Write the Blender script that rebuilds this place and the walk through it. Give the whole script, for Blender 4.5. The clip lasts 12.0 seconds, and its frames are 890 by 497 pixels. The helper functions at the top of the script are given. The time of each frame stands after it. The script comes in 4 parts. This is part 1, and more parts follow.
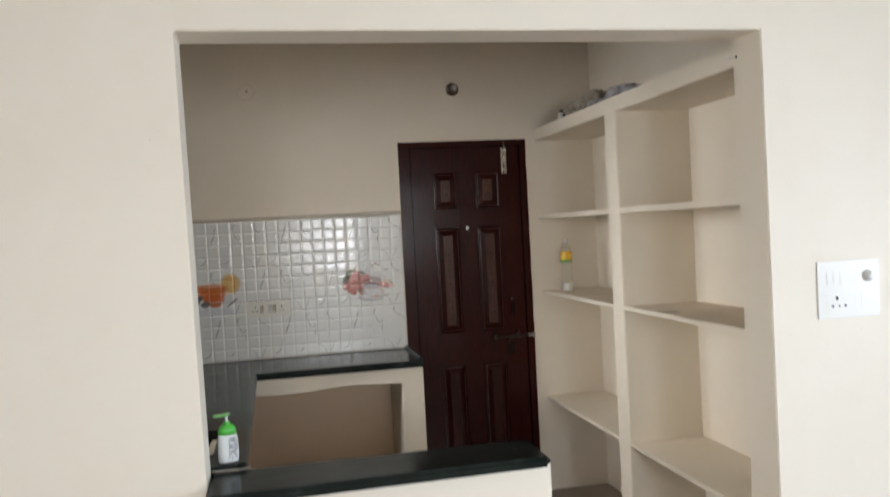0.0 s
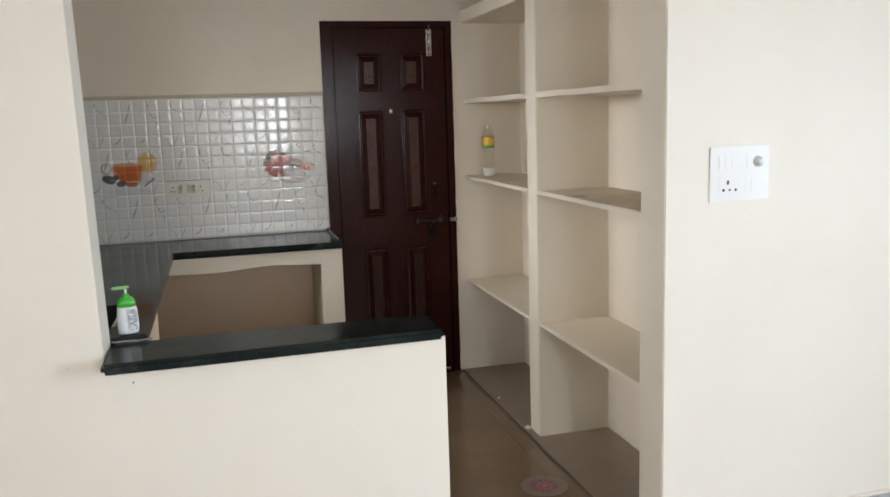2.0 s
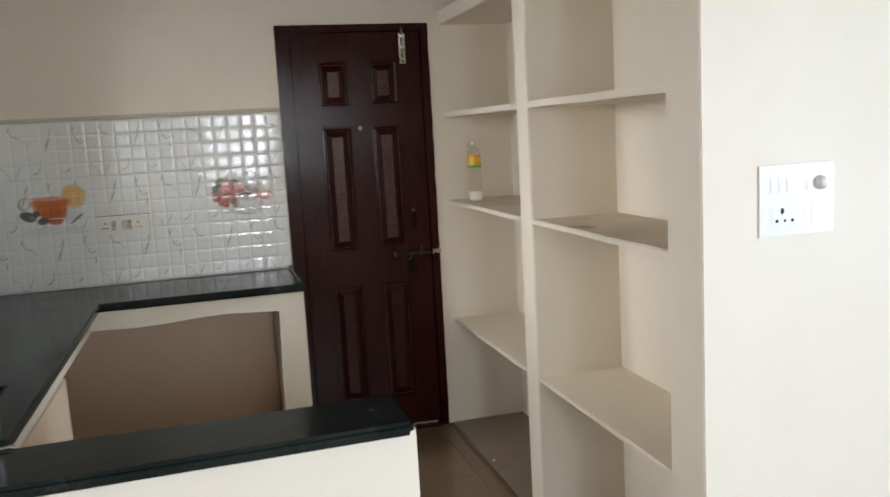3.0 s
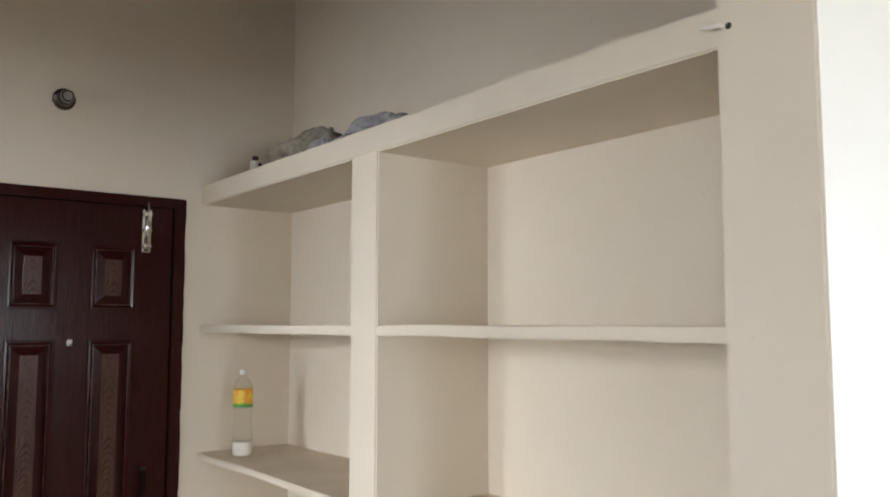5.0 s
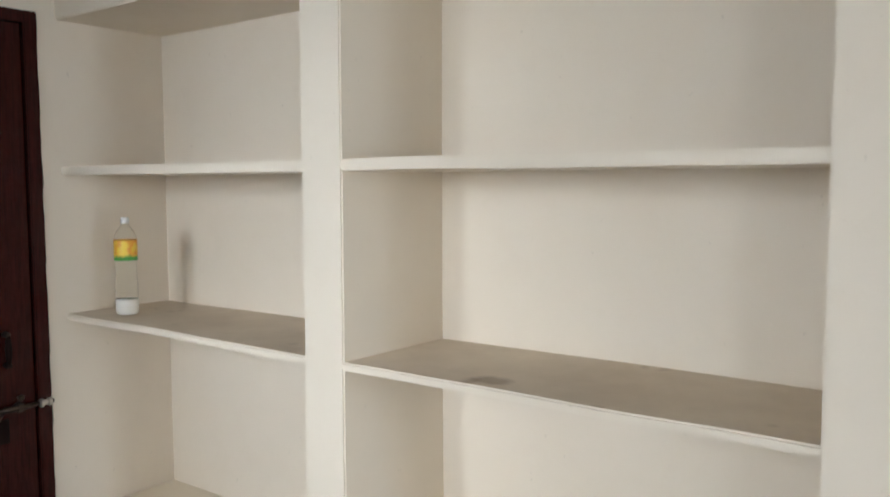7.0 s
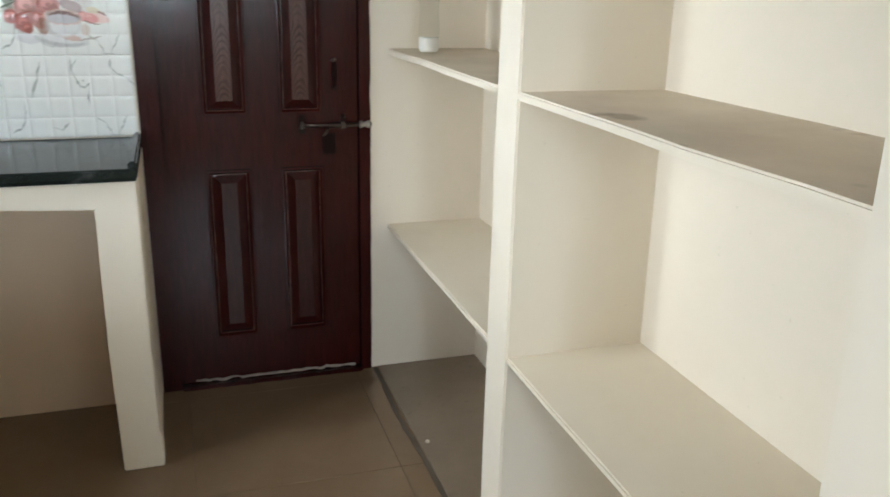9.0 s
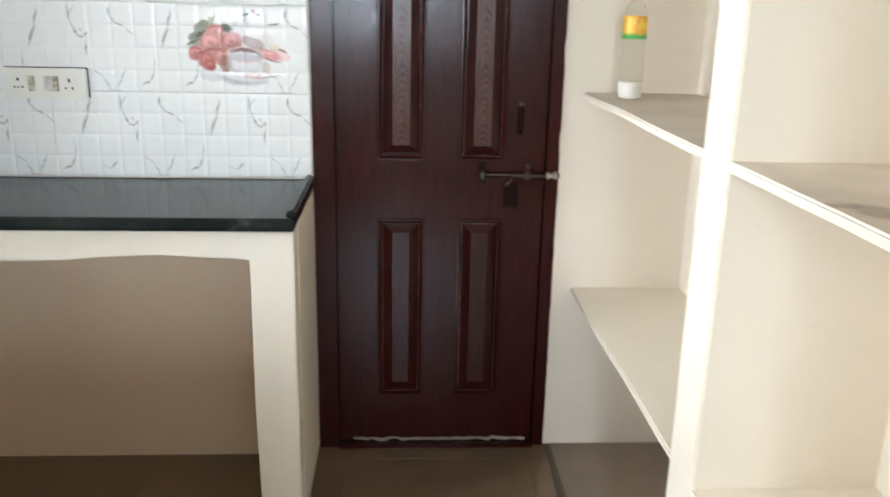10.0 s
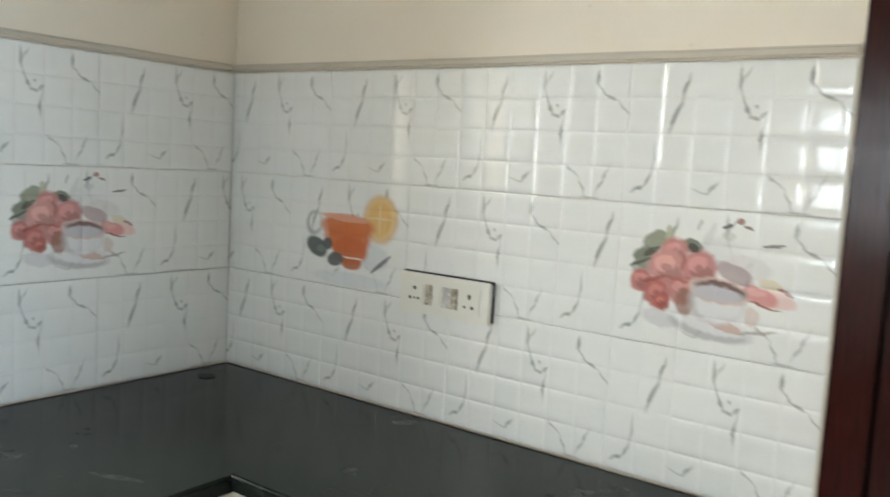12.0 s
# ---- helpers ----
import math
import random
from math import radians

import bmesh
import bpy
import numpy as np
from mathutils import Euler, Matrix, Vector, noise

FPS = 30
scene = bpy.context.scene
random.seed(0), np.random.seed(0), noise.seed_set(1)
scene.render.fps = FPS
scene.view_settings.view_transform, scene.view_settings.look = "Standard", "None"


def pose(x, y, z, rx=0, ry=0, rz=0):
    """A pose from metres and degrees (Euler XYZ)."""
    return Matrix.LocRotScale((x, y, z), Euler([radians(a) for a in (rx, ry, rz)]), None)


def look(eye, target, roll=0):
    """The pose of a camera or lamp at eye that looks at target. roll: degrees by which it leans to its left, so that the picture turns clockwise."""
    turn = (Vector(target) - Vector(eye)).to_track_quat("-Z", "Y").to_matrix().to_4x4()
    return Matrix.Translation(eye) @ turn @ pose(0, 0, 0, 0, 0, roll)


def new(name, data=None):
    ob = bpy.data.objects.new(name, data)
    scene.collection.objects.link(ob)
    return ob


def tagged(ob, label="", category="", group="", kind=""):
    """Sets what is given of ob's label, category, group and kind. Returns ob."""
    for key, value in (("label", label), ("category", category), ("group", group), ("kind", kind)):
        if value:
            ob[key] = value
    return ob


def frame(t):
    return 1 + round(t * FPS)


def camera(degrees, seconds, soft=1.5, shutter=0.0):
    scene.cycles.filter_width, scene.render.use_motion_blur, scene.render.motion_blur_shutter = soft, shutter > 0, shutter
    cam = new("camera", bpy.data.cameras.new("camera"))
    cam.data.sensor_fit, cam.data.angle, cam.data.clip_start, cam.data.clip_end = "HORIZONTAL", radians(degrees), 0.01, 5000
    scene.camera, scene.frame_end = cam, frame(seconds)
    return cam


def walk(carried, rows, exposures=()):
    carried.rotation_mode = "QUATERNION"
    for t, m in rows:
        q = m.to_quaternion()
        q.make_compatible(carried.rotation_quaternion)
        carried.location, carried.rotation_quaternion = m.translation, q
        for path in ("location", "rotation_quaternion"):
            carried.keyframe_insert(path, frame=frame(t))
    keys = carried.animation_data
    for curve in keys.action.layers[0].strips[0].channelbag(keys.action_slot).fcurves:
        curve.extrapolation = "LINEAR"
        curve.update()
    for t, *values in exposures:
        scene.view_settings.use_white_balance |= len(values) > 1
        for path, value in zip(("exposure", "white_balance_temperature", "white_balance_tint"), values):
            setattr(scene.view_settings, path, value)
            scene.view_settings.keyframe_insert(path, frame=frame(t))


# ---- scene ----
cam = camera(56.4, 12.0, soft=1.6, shutter=0.3)
PATH = [
    (0, (-1.533, -2.356, 1.582), (-1.128, -0.398, 1.534), -3.0),
    (0.5, (-1.51, -2.553, 1.545), (-1.124, -0.608, 1.283), -2.1),
    (1, (-1.415, -2.718, 1.531), (-1.039, -0.781, 1.201), -1.4),
    (1.5, (-1.407, -2.649, 1.532), (-0.988, -0.723, 1.191), -1.4),
    (2, (-1.396, -2.422, 1.539), (-0.887, -0.514, 1.225), -1.8),
    (2.5, (-1.255, -2.117, 1.556), (-0.772, -0.199, 1.259), -3.1),
    (3, (-1.159, -1.799, 1.542), (-0.634, 0.11, 1.262), -3.2),
    (3.2, (-1.128, -1.667, 1.548), (-0.530, 0.220, 1.261), -3.1),
    (3.5, (-1.063, -1.467, 1.559), (-0.337, 0.381, 1.32), -3.0),
    (3.7, (-1.023, -1.337, 1.557), (-0.226, 0.486, 1.358), -2.8),
    (5.3, (-1.13, -0.43, 1.653), (0.145, 1.088, 1.921), 0.8),
    (5.5, (-1.143, -0.334, 1.658), (0.169, 1.143, 1.966), 1.2),
    (6, (-1.215, -0.179, 1.668), (0.246, 1.164, 1.914), -0.2),
    (6.5, (-1.313, -0.118, 1.627), (0.299, 1.066, 1.654), -0.4),
    (6.7, (-1.318, -0.109, 1.613), (0.297, 1.07, 1.553), -0.4),
    (8.3, (-0.948, -0.396, 1.445), (0.215, 1.156, 0.959), -0.1),
    (8.5, (-0.9, -0.447, 1.443), (0.088, 1.206, 0.902), 0.7),
    (9, (-0.701, -0.514, 1.412), (-0.107, 1.295, 0.799), 1.3),
    (9.5, (-0.57, -0.451, 1.413), (-0.264, 1.431, 0.808), 0.6),
    (10, (-0.554, -0.209, 1.43), (-0.441, 1.708, 0.871), 1.2),
    (10.5, (-0.57, 0.042, 1.439), (-0.797, 1.972, 0.967), 1.7),
    (11, (-0.534, 0.321, 1.463), (-1.113, 2.202, 1.106), 1.7),
    (11.5, (-0.581, 0.617, 1.473), (-1.343, 2.444, 1.193), 2.0),
    (12, (-0.554, 0.873, 1.476), (-1.721, 2.484, 1.273), 3.3),
]
EXPOSURE = [(0, -0.30, 6650, 12), (1.0, -0.38, 6620, 12), (2.5, -0.26, 6580, 12), (3.5, -0.22, 6450, 10), (5.5, 0.10, 6400, 11), (6.0, 0.16, 6250, 11), (6.5, 0.02, 6180, 11), (8.5, 0.10, 5980, 4),
            (9.0, 0.42, 6050, 5), (9.5, 0.66, 6020, 7), (10.5, 1.05, 6080, 9), (11.0, 1.0, 6250, 9), (11.5, 0.8, 6380, 8), (12.0, 0.56, 6450, 5)]
walk(cam, [(t, look(eye, target, roll)) for t, eye, target, roll in PATH], EXPOSURE)

# ---------------------------------------------------------------- world and lights
world = bpy.data.worlds.new("world")
scene.world = world
world.use_nodes = True
wn = world.node_tree.nodes
sky = wn.new("ShaderNodeTexSky")
sky.sky_type = "NISHITA"
sky.sun_disc = False
sky.sun_elevation = radians(48)
sky.sun_rotation = radians(200)
world.node_tree.links.new(sky.outputs[0], wn["Background"].inputs[0])
wn["Background"].inputs[1].default_value = 0.1


def daylight(name, m, width, height, watts, colour):
    lamp = bpy.data.lights.new(name, "AREA")
    lamp.shape, lamp.size, lamp.size_y = "RECTANGLE", width, height
    lamp.energy, lamp.color = watts, colour
    ob = new(name, lamp)
    ob.matrix_world = m
    return ob


# daylight standing outside the openings and falling inwards and down: the hall's windows, the kitchen's two small
# windows, and a doorway added out of view on the right
daylight("daylight_hall", look((-0.65, -4.30, 1.72), (-0.65, -2.30, 0.62)), 0.40, 1.35, 66, (0.84, 0.92, 1.0))
daylight("daylight_hall_leaf", look((-1.07, -4.30, 1.72), (-1.07, -2.30, 0.62)), 0.28, 1.35, 28, (0.84, 0.92, 1.0))
daylight("daylight_hall_narrow", look((-2.14, -4.30, 1.72), (-2.00, -2.30, 0.62)), 0.44, 1.35, 26, (0.84, 0.92, 1.0))
# added fill through an assumed side window, brightens the shelf niche from the left
daylight("daylight_hall_side", look((-4.60, -2.8, 1.62), (-2.60, -2.3, 0.55)), 0.9, 1.22, 70, (0.92, 0.96, 1.0))
# added cool fill from an unseen doorway, placed to brighten walls and left tiles
daylight("daylight_balcony", look((2.95, -2.35, 1.35), (0.95, -1.85, 0.45)), 1.3, 2.0, 310, (0.66, 0.82, 1.0))
daylight("daylight_kitchen", look((-3.60, 1.20, 2.32), (-2.30, 1.24, 1.78)), 1.6, 1.7, 480, (0.95, 0.98, 1.0))

# ---------------------------------------------------------------- materials
def material(name, colour, rough=0.6, metal=0.0):
    m = bpy.data.materials.new(name)
    m.use_nodes = True
    b = m.node_tree.nodes["Principled BSDF"]
    b.inputs["Base Color"].default_value = (*colour, 1)
    b.inputs["Roughness"].default_value = rough
    b.inputs["Metallic"].default_value = metal
    return m


def node(m, kind, **values):
    n = m.node_tree.nodes.new("ShaderNode" + kind)
    for key, value in values.items():
        n.inputs[key.replace("_", " ")].default_value = value
    return n


def link(m, a, b):
    m.node_tree.links.new(a, b)


def shade(m):
    return m.node_tree.nodes["Principled BSDF"]


def coords(m):
    return node(m, "TexCoord").outputs["Object"]


def noise_tex(m, vector, scale, detail=4.0, rough=0.55, distortion=0.0):
    n = node(m, "TexNoise", Scale=scale, Detail=detail, Roughness=rough, Distortion=distortion)
    link(m, vector, n.inputs["Vector"])
    return n.outputs["Fac"]


def ramp(m, fac, low, high, a=0.0, b=1.0):
    n = node(m, "MapRange")
    n.inputs["From Min"].default_value, n.inputs["From Max"].default_value = low, high
    n.inputs["To Min"].default_value, n.inputs["To Max"].default_value = a, b
    link(m, fac, n.inputs["Value"])
    return n.outputs["Result"]


def math_node(m, op, a, b):
    n = m.node_tree.nodes.new("ShaderNodeMath")
    n.operation = op
    for slot, v in zip(n.inputs, (a, b)):
        if isinstance(v, (int, float)):
            slot.default_value = v
        else:
            link(m, v, slot)
    return n.outputs[0]


def blend(m, fac, a, b):
    n = m.node_tree.nodes.new("ShaderNodeMix")
    n.data_type = "RGBA"
    for slot, v in ((n.inputs["Factor"], fac), (n.inputs["A"], a), (n.inputs["B"], b)):
        if isinstance(v, (int, float)):
            slot.default_value = v
        elif isinstance(v, tuple):
            slot.default_value = (*v, 1)
        else:
            link(m, v, slot)
    return n.outputs["Result"]


def bump(m, height, strength, distance=0.002):
    n = node(m, "Bump", Strength=strength, Distance=distance)
    link(m, height, n.inputs["Height"])
    link(m, n.outputs["Normal"], shade(m).inputs["Normal"])


def plaster(name, colour, dirt, rough=0.62):
    m = material(name, colour, rough)
    v = coords(m)
    broad = ramp(m, noise_tex(m, v, 1.3, 3), 0.42, 0.72)
    fine = ramp(m, noise_tex(m, v, 9.0, 6, 0.65), 0.5, 0.75)
    c = blend(m, math_node(m, "MULTIPLY", broad, 0.45), colour, dirt)
    c = blend(m, math_node(m, "MULTIPLY", fine, 0.22), c, dirt)
    specks = ramp(m, noise_tex(m, v, 46, 2), 0.73, 0.78)
    c = blend(m, math_node(m, "MULTIPLY", specks, 0.18), c, (0.35, 0.3, 0.24))
    link(m, c, shade(m).inputs["Base Color"])
    link(m, ramp(m, fine, 0, 1, rough - 0.08, rough + 0.12), shade(m).inputs["Roughness"])
    h = math_node(m, "ADD", noise_tex(m, v, 5.5, 4), math_node(m, "MULTIPLY", noise_tex(m, v, 120, 3), 0.12))
    bump(m, h, 0.22, 0.006)
    return m


WALL = plaster("cream_wall_paint", (0.82, 0.74, 0.625), (0.76, 0.67, 0.545))
# TAN: one even colour for the wall faces and pier below the counter
TAN = plaster("tan_under_counter", (0.80, 0.61, 0.43), (0.74, 0.545, 0.37), 0.8)
SHELF_PAINT = plaster("cream_shelf_paint", (0.83, 0.75, 0.63), (0.77, 0.685, 0.55))
# unseen ceiling, coloured dark to hold back bounce onto the upper kitchen walls
CEILING = plaster("darkened_ceiling", (0.35, 0.30, 0.245), (0.29, 0.245, 0.19))
BORDER = plaster("grey_beige_border", (0.57, 0.51, 0.42), (0.47, 0.41, 0.33))

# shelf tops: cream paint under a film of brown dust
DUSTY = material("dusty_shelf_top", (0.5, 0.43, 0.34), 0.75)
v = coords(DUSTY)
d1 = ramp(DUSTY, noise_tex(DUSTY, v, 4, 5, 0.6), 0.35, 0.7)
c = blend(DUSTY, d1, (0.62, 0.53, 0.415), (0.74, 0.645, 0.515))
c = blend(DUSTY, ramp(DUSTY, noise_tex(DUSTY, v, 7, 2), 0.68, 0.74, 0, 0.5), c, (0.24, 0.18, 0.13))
spot = node(DUSTY, "Mapping")
spot.vector_type = "TEXTURE"
spot.inputs["Location"].default_value, spot.inputs["Scale"].default_value = (0.055, 0.785, 1.19), (0.032, 0.045, 0.2)
link(DUSTY, v, spot.inputs["Vector"])
far_off = DUSTY.node_tree.nodes.new("ShaderNodeVectorMath")
far_off.operation = "LENGTH"
link(DUSTY, spot.outputs[0], far_off.inputs[0])
c = blend(DUSTY, ramp(DUSTY, math_node(DUSTY, "ADD", far_off.outputs["Value"], ramp(DUSTY, noise_tex(DUSTY, v, 40, 3), 0, 1, -0.4, 0.4)), 1.2, 0.6, 0, 0.55), c, (0.23, 0.16, 0.11))
link(DUSTY, c, shade(DUSTY).inputs["Base Color"])
bump(DUSTY, noise_tex(DUSTY, v, 60, 4), 0.15, 0.001)


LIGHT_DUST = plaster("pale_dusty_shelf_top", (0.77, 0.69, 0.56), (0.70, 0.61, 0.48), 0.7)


def granite(name, colour, speck, rough):
    m = material(name, colour, rough)
    v = coords(m)
    g = ramp(m, noise_tex(m, v, 260, 3, 0.7), 0.52, 0.72)
    c = blend(m, g, colour, speck)
    dust = ramp(m, noise_tex(m, v, 3.2, 6, 0.62), 0.42, 0.78)
    c = blend(m, math_node(m, "MULTIPLY", dust, 0.5), c, (0.046, 0.051, 0.046))
    smears = math_node(m, "MULTIPLY", ramp(m, noise_tex(m, v, 4.5, 3, 0.6, 1.5), 0.60, 0.70), ramp(m, noise_tex(m, v, 38, 5, 0.7), 0.40, 0.68))
    c = blend(m, math_node(m, "MULTIPLY", smears, 0.45), c, (0.16, 0.165, 0.155))
    link(m, c, shade(m).inputs["Base Color"])
    link(m, ramp(m, dust, 0, 1, rough, rough + 0.14), shade(m).inputs["Roughness"])
    shade(m).inputs["Specular IOR Level"].default_value = 0.11
    bump(m, noise_tex(m, v, 180, 2), 0.04, 0.0005)
    return m


GRANITE = granite("black_granite", (0.0105, 0.0138, 0.0122), (0.030, 0.037, 0.033), 0.12)
SINK = material("black_sink", (0.008, 0.008, 0.008), 0.35)

# vitrified floor tile
FLOOR = material("brown_floor_tile", (0.25, 0.185, 0.125), 0.2)
v = coords(FLOOR)
info = node(FLOOR, "ObjectInfo")
c = blend(FLOOR, ramp(FLOOR, noise_tex(FLOOR, v, 3, 6, 0.65), 0.35, 0.7), (0.190, 0.125, 0.074), (0.225, 0.154, 0.094))
c = blend(FLOOR, ramp(FLOOR, noise_tex(FLOOR, v, 160, 2), 0.6, 0.7, 0, 0.35), c, (0.14, 0.090, 0.052))
c = blend(FLOOR, ramp(FLOOR, info.outputs["Random"], 0, 1, 0, 0.25), c, (0.175, 0.117, 0.07))
link(FLOOR, c, shade(FLOOR).inputs["Base Color"])
link(FLOOR, ramp(FLOOR, noise_tex(FLOOR, v, 5, 6, 0.7), 0.3, 0.75, 0.17, 0.27), shade(FLOOR).inputs["Roughness"])
BAY_FLOOR = material("grey_brown_bay_floor", (0.24, 0.19, 0.14), 0.3)
v = coords(BAY_FLOOR)
c = blend(BAY_FLOOR, ramp(BAY_FLOOR, noise_tex(BAY_FLOOR, v, 5, 6, 0.65), 0.35, 0.7), (0.225, 0.17, 0.12), (0.27, 0.208, 0.147))
c = blend(BAY_FLOOR, ramp(BAY_FLOOR, noise_tex(BAY_FLOOR, v, 22, 4), 0.62, 0.72, 0, 0.35), c, (0.12, 0.09, 0.065))
link(BAY_FLOOR, c, shade(BAY_FLOOR).inputs["Base Color"])
GROUT = plaster("brown_floor_grout", (0.15, 0.105, 0.065), (0.11, 0.08, 0.05), 0.8)
MORTAR = plaster("dark_dirty_mortar", (0.11, 0.085, 0.06), (0.05, 0.037, 0.025), 0.85)
CEMENT = plaster("rough_cement", (0.36, 0.31, 0.26), (0.15, 0.11, 0.085), 0.85)
SKIRT = plaster("grey_skirting_tile", (0.42, 0.40, 0.375), (0.36, 0.34, 0.315), 0.3)


def timber(name, colour, dark, rough, across=0.0):
    m = material(name, colour, rough)
    v = coords(m)
    mp = node(m, "Mapping")
    mp.inputs["Scale"].default_value = (1.0, 1.0, 0.06)
    link(m, v, mp.inputs["Vector"])
    g = noise_tex(m, mp.outputs[0], 190, 5, 0.6, 0.4)
    c = blend(m, ramp(m, g, 0.35, 0.7), dark, colour)
    if across:
        # nested arches of flat-sawn grain, round each panel's own middle
        xyz = node(m, "SeparateXYZ")
        link(m, v, xyz.inputs[0])
        arch = math_node(m, "ADD", xyz.outputs["Z"], math_node(m, "MULTIPLY", math_node(m, "MULTIPLY", xyz.outputs["X"], xyz.outputs["X"]), 62.0))
        arch = math_node(m, "ADD", arch, math_node(m, "MULTIPLY", noise_tex(m, v, 8, 3), 0.13))
        arch = math_node(m, "SINE", math_node(m, "MULTIPLY", arch, 250.0), 0.0)
        patch = ramp(m, noise_tex(m, v, 7, 2), 0.38, 0.60, 0.25, 1.0)
        c = blend(m, math_node(m, "MULTIPLY", ramp(m, arch, -0.2, 0.9, 0, across), patch), c, (0.030, 0.011, 0.009))
    scuff = ramp(m, noise_tex(m, v, 6, 5, 0.7), 0.5, 0.75)
    c = blend(m, math_node(m, "MULTIPLY", scuff, 0.15), c, (0.06, 0.022, 0.018))
    link(m, c, shade(m).inputs["Base Color"])
    link(m, ramp(m, scuff, 0, 1, rough, rough + 0.07), shade(m).inputs["Roughness"])
    shade(m).inputs["Specular IOR Level"].default_value = 0.22
    streaks = node(m, "Mapping")
    streaks.inputs["Scale"].default_value = (1.0, 1.0, 0.11)
    link(m, v, streaks.inputs["Vector"])
    pores = ramp(m, noise_tex(m, streaks.outputs[0], 210, 3, 0.6), 0.42, 0.62)
    bump(m, math_node(m, "ADD", math_node(m, "MULTIPLY", pores, 0.6), math_node(m, "MULTIPLY", noise_tex(m, v, 14, 2), 0.8)), 0.3, 0.0008)
    return m


DOOR = timber("mahogany_door_varnish", (0.039, 0.0056, 0.0046), (0.021, 0.0032, 0.0027), 0.15)
# upper panel fields: varnish sheen put into a lighter base; lower panels darker
SHEEN_PANEL = timber("mahogany_sheen_panel", (0.105, 0.050, 0.038), (0.068, 0.029, 0.022), 0.2, 0.75)
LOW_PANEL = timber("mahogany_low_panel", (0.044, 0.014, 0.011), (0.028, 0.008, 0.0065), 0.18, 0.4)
WORN = material("worn_varnish_edge", (0.17, 0.088, 0.062), 0.45)
v = coords(WORN)
link(WORN, blend(WORN, ramp(WORN, noise_tex(WORN, v, 38, 4, 0.7), 0.42, 0.6), (0.035, 0.010, 0.008), (0.19, 0.10, 0.07)), shade(WORN).inputs["Base Color"])
STEEL = material("worn_steel", (0.55, 0.53, 0.5), 0.3, 1.0)
CHROME = material("chrome", (0.8, 0.8, 0.8), 0.12, 1.0)
AGED_PLATE = material("blackened_plate", (0.010, 0.0042, 0.0035), 0.7, 0.0)
shade(AGED_PLATE).inputs["Specular IOR Level"].default_value = 0.06
OLD_BRASS = material("tarnished_brass", (0.07, 0.052, 0.042), 0.4, 1.0)
WHITE_PLASTIC = material("white_switch_plastic", (0.79, 0.755, 0.695), 0.3)
CREAM_PLASTIC = material("aged_cream_plastic", (0.76, 0.74, 0.67), 0.35)


def stained(name, colour, stain):
    m = material(name, colour, 0.4)
    v = coords(m)
    link(m, blend(m, ramp(m, noise_tex(m, v, 75, 4, 0.7), 0.42, 0.58), colour, stain), shade(m).inputs["Base Color"])
    return m


STAINED = stained("stained_tan_switch", (0.58, 0.53, 0.42), (0.22, 0.18, 0.12))
GREY_STAIN = stained("stained_grey_switch", (0.66, 0.64, 0.60), (0.42, 0.40, 0.38))
GREY_PLASTIC = material("grey_switch_plastic", (0.74, 0.74, 0.73), 0.35)
HOLE = material("socket_hole", (0.012, 0.011, 0.01), 0.7)
BROWN_PLASTIC = material("brown_bakelite", (0.045, 0.022, 0.012), 0.3)
GREEN_PLASTIC = material("green_pump_plastic", (0.06, 0.42, 0.04), 0.35)
SOAP_WHITE = material("soap_bottle_white", (0.76, 0.77, 0.76), 0.35)
CLEAR_GREEN = material("pale_green_nozzle", (0.20, 0.46, 0.15), 0.3)
PET = material("clear_bottle_plastic", (0.93, 0.95, 0.93), 0.06)
shade(PET).inputs["Transmission Weight"].default_value = 1.0
shade(PET).inputs["IOR"].default_value = 1.12
POWDER = material("white_powder_in_bottle", (0.78, 0.75, 0.68), 0.7)

# a printed wrapper that turns from orange over yellow to green
WRAP = material("orange_green_wrapper", (0.8, 0.45, 0.04), 0.4)
v = coords(WRAP)
sep = node(WRAP, "SeparateXYZ")
link(WRAP, v, sep.inputs[0])
c = blend(WRAP, ramp(WRAP, noise_tex(WRAP, v, 45, 3), 0.45, 0.6), (0.80, 0.36, 0.03), (0.85, 0.60, 0.05))
c = blend(WRAP, ramp(WRAP, math_node(WRAP, "ADD", sep.outputs["Z"], ramp(WRAP, noise_tex(WRAP, v, 50, 2), 0, 1, -0.012, 0.012)), 0.196, 0.188), c, (0.08, 0.36, 0.06))
link(WRAP, c, shade(WRAP).inputs["Base Color"])

SOAP_LABEL = material("grey_soap_label", (0.4, 0.4, 0.4), 0.4)
v = coords(SOAP_LABEL)
c = blend(SOAP_LABEL, ramp(SOAP_LABEL, noise_tex(SOAP_LABEL, v, 95, 3), 0.46, 0.56), (0.28, 0.28, 0.28), (0.62, 0.62, 0.60))
link(SOAP_LABEL, c, shade(SOAP_LABEL).inputs["Base Color"])


def bag_plastic(name, a, b, accent):
    m = material(name, a, 0.32)
    v = coords(m)
    c = blend(m, ramp(m, noise_tex(m, v, 9, 5, 0.7, 0.8), 0.38, 0.62), a, b)
    c = blend(m, ramp(m, noise_tex(m, v, 14, 2), 0.66, 0.7), c, accent)
    link(m, c, shade(m).inputs["Base Color"])
    bump(m, noise_tex(m, v, 30, 5, 0.7), 0.5, 0.006)
    return m


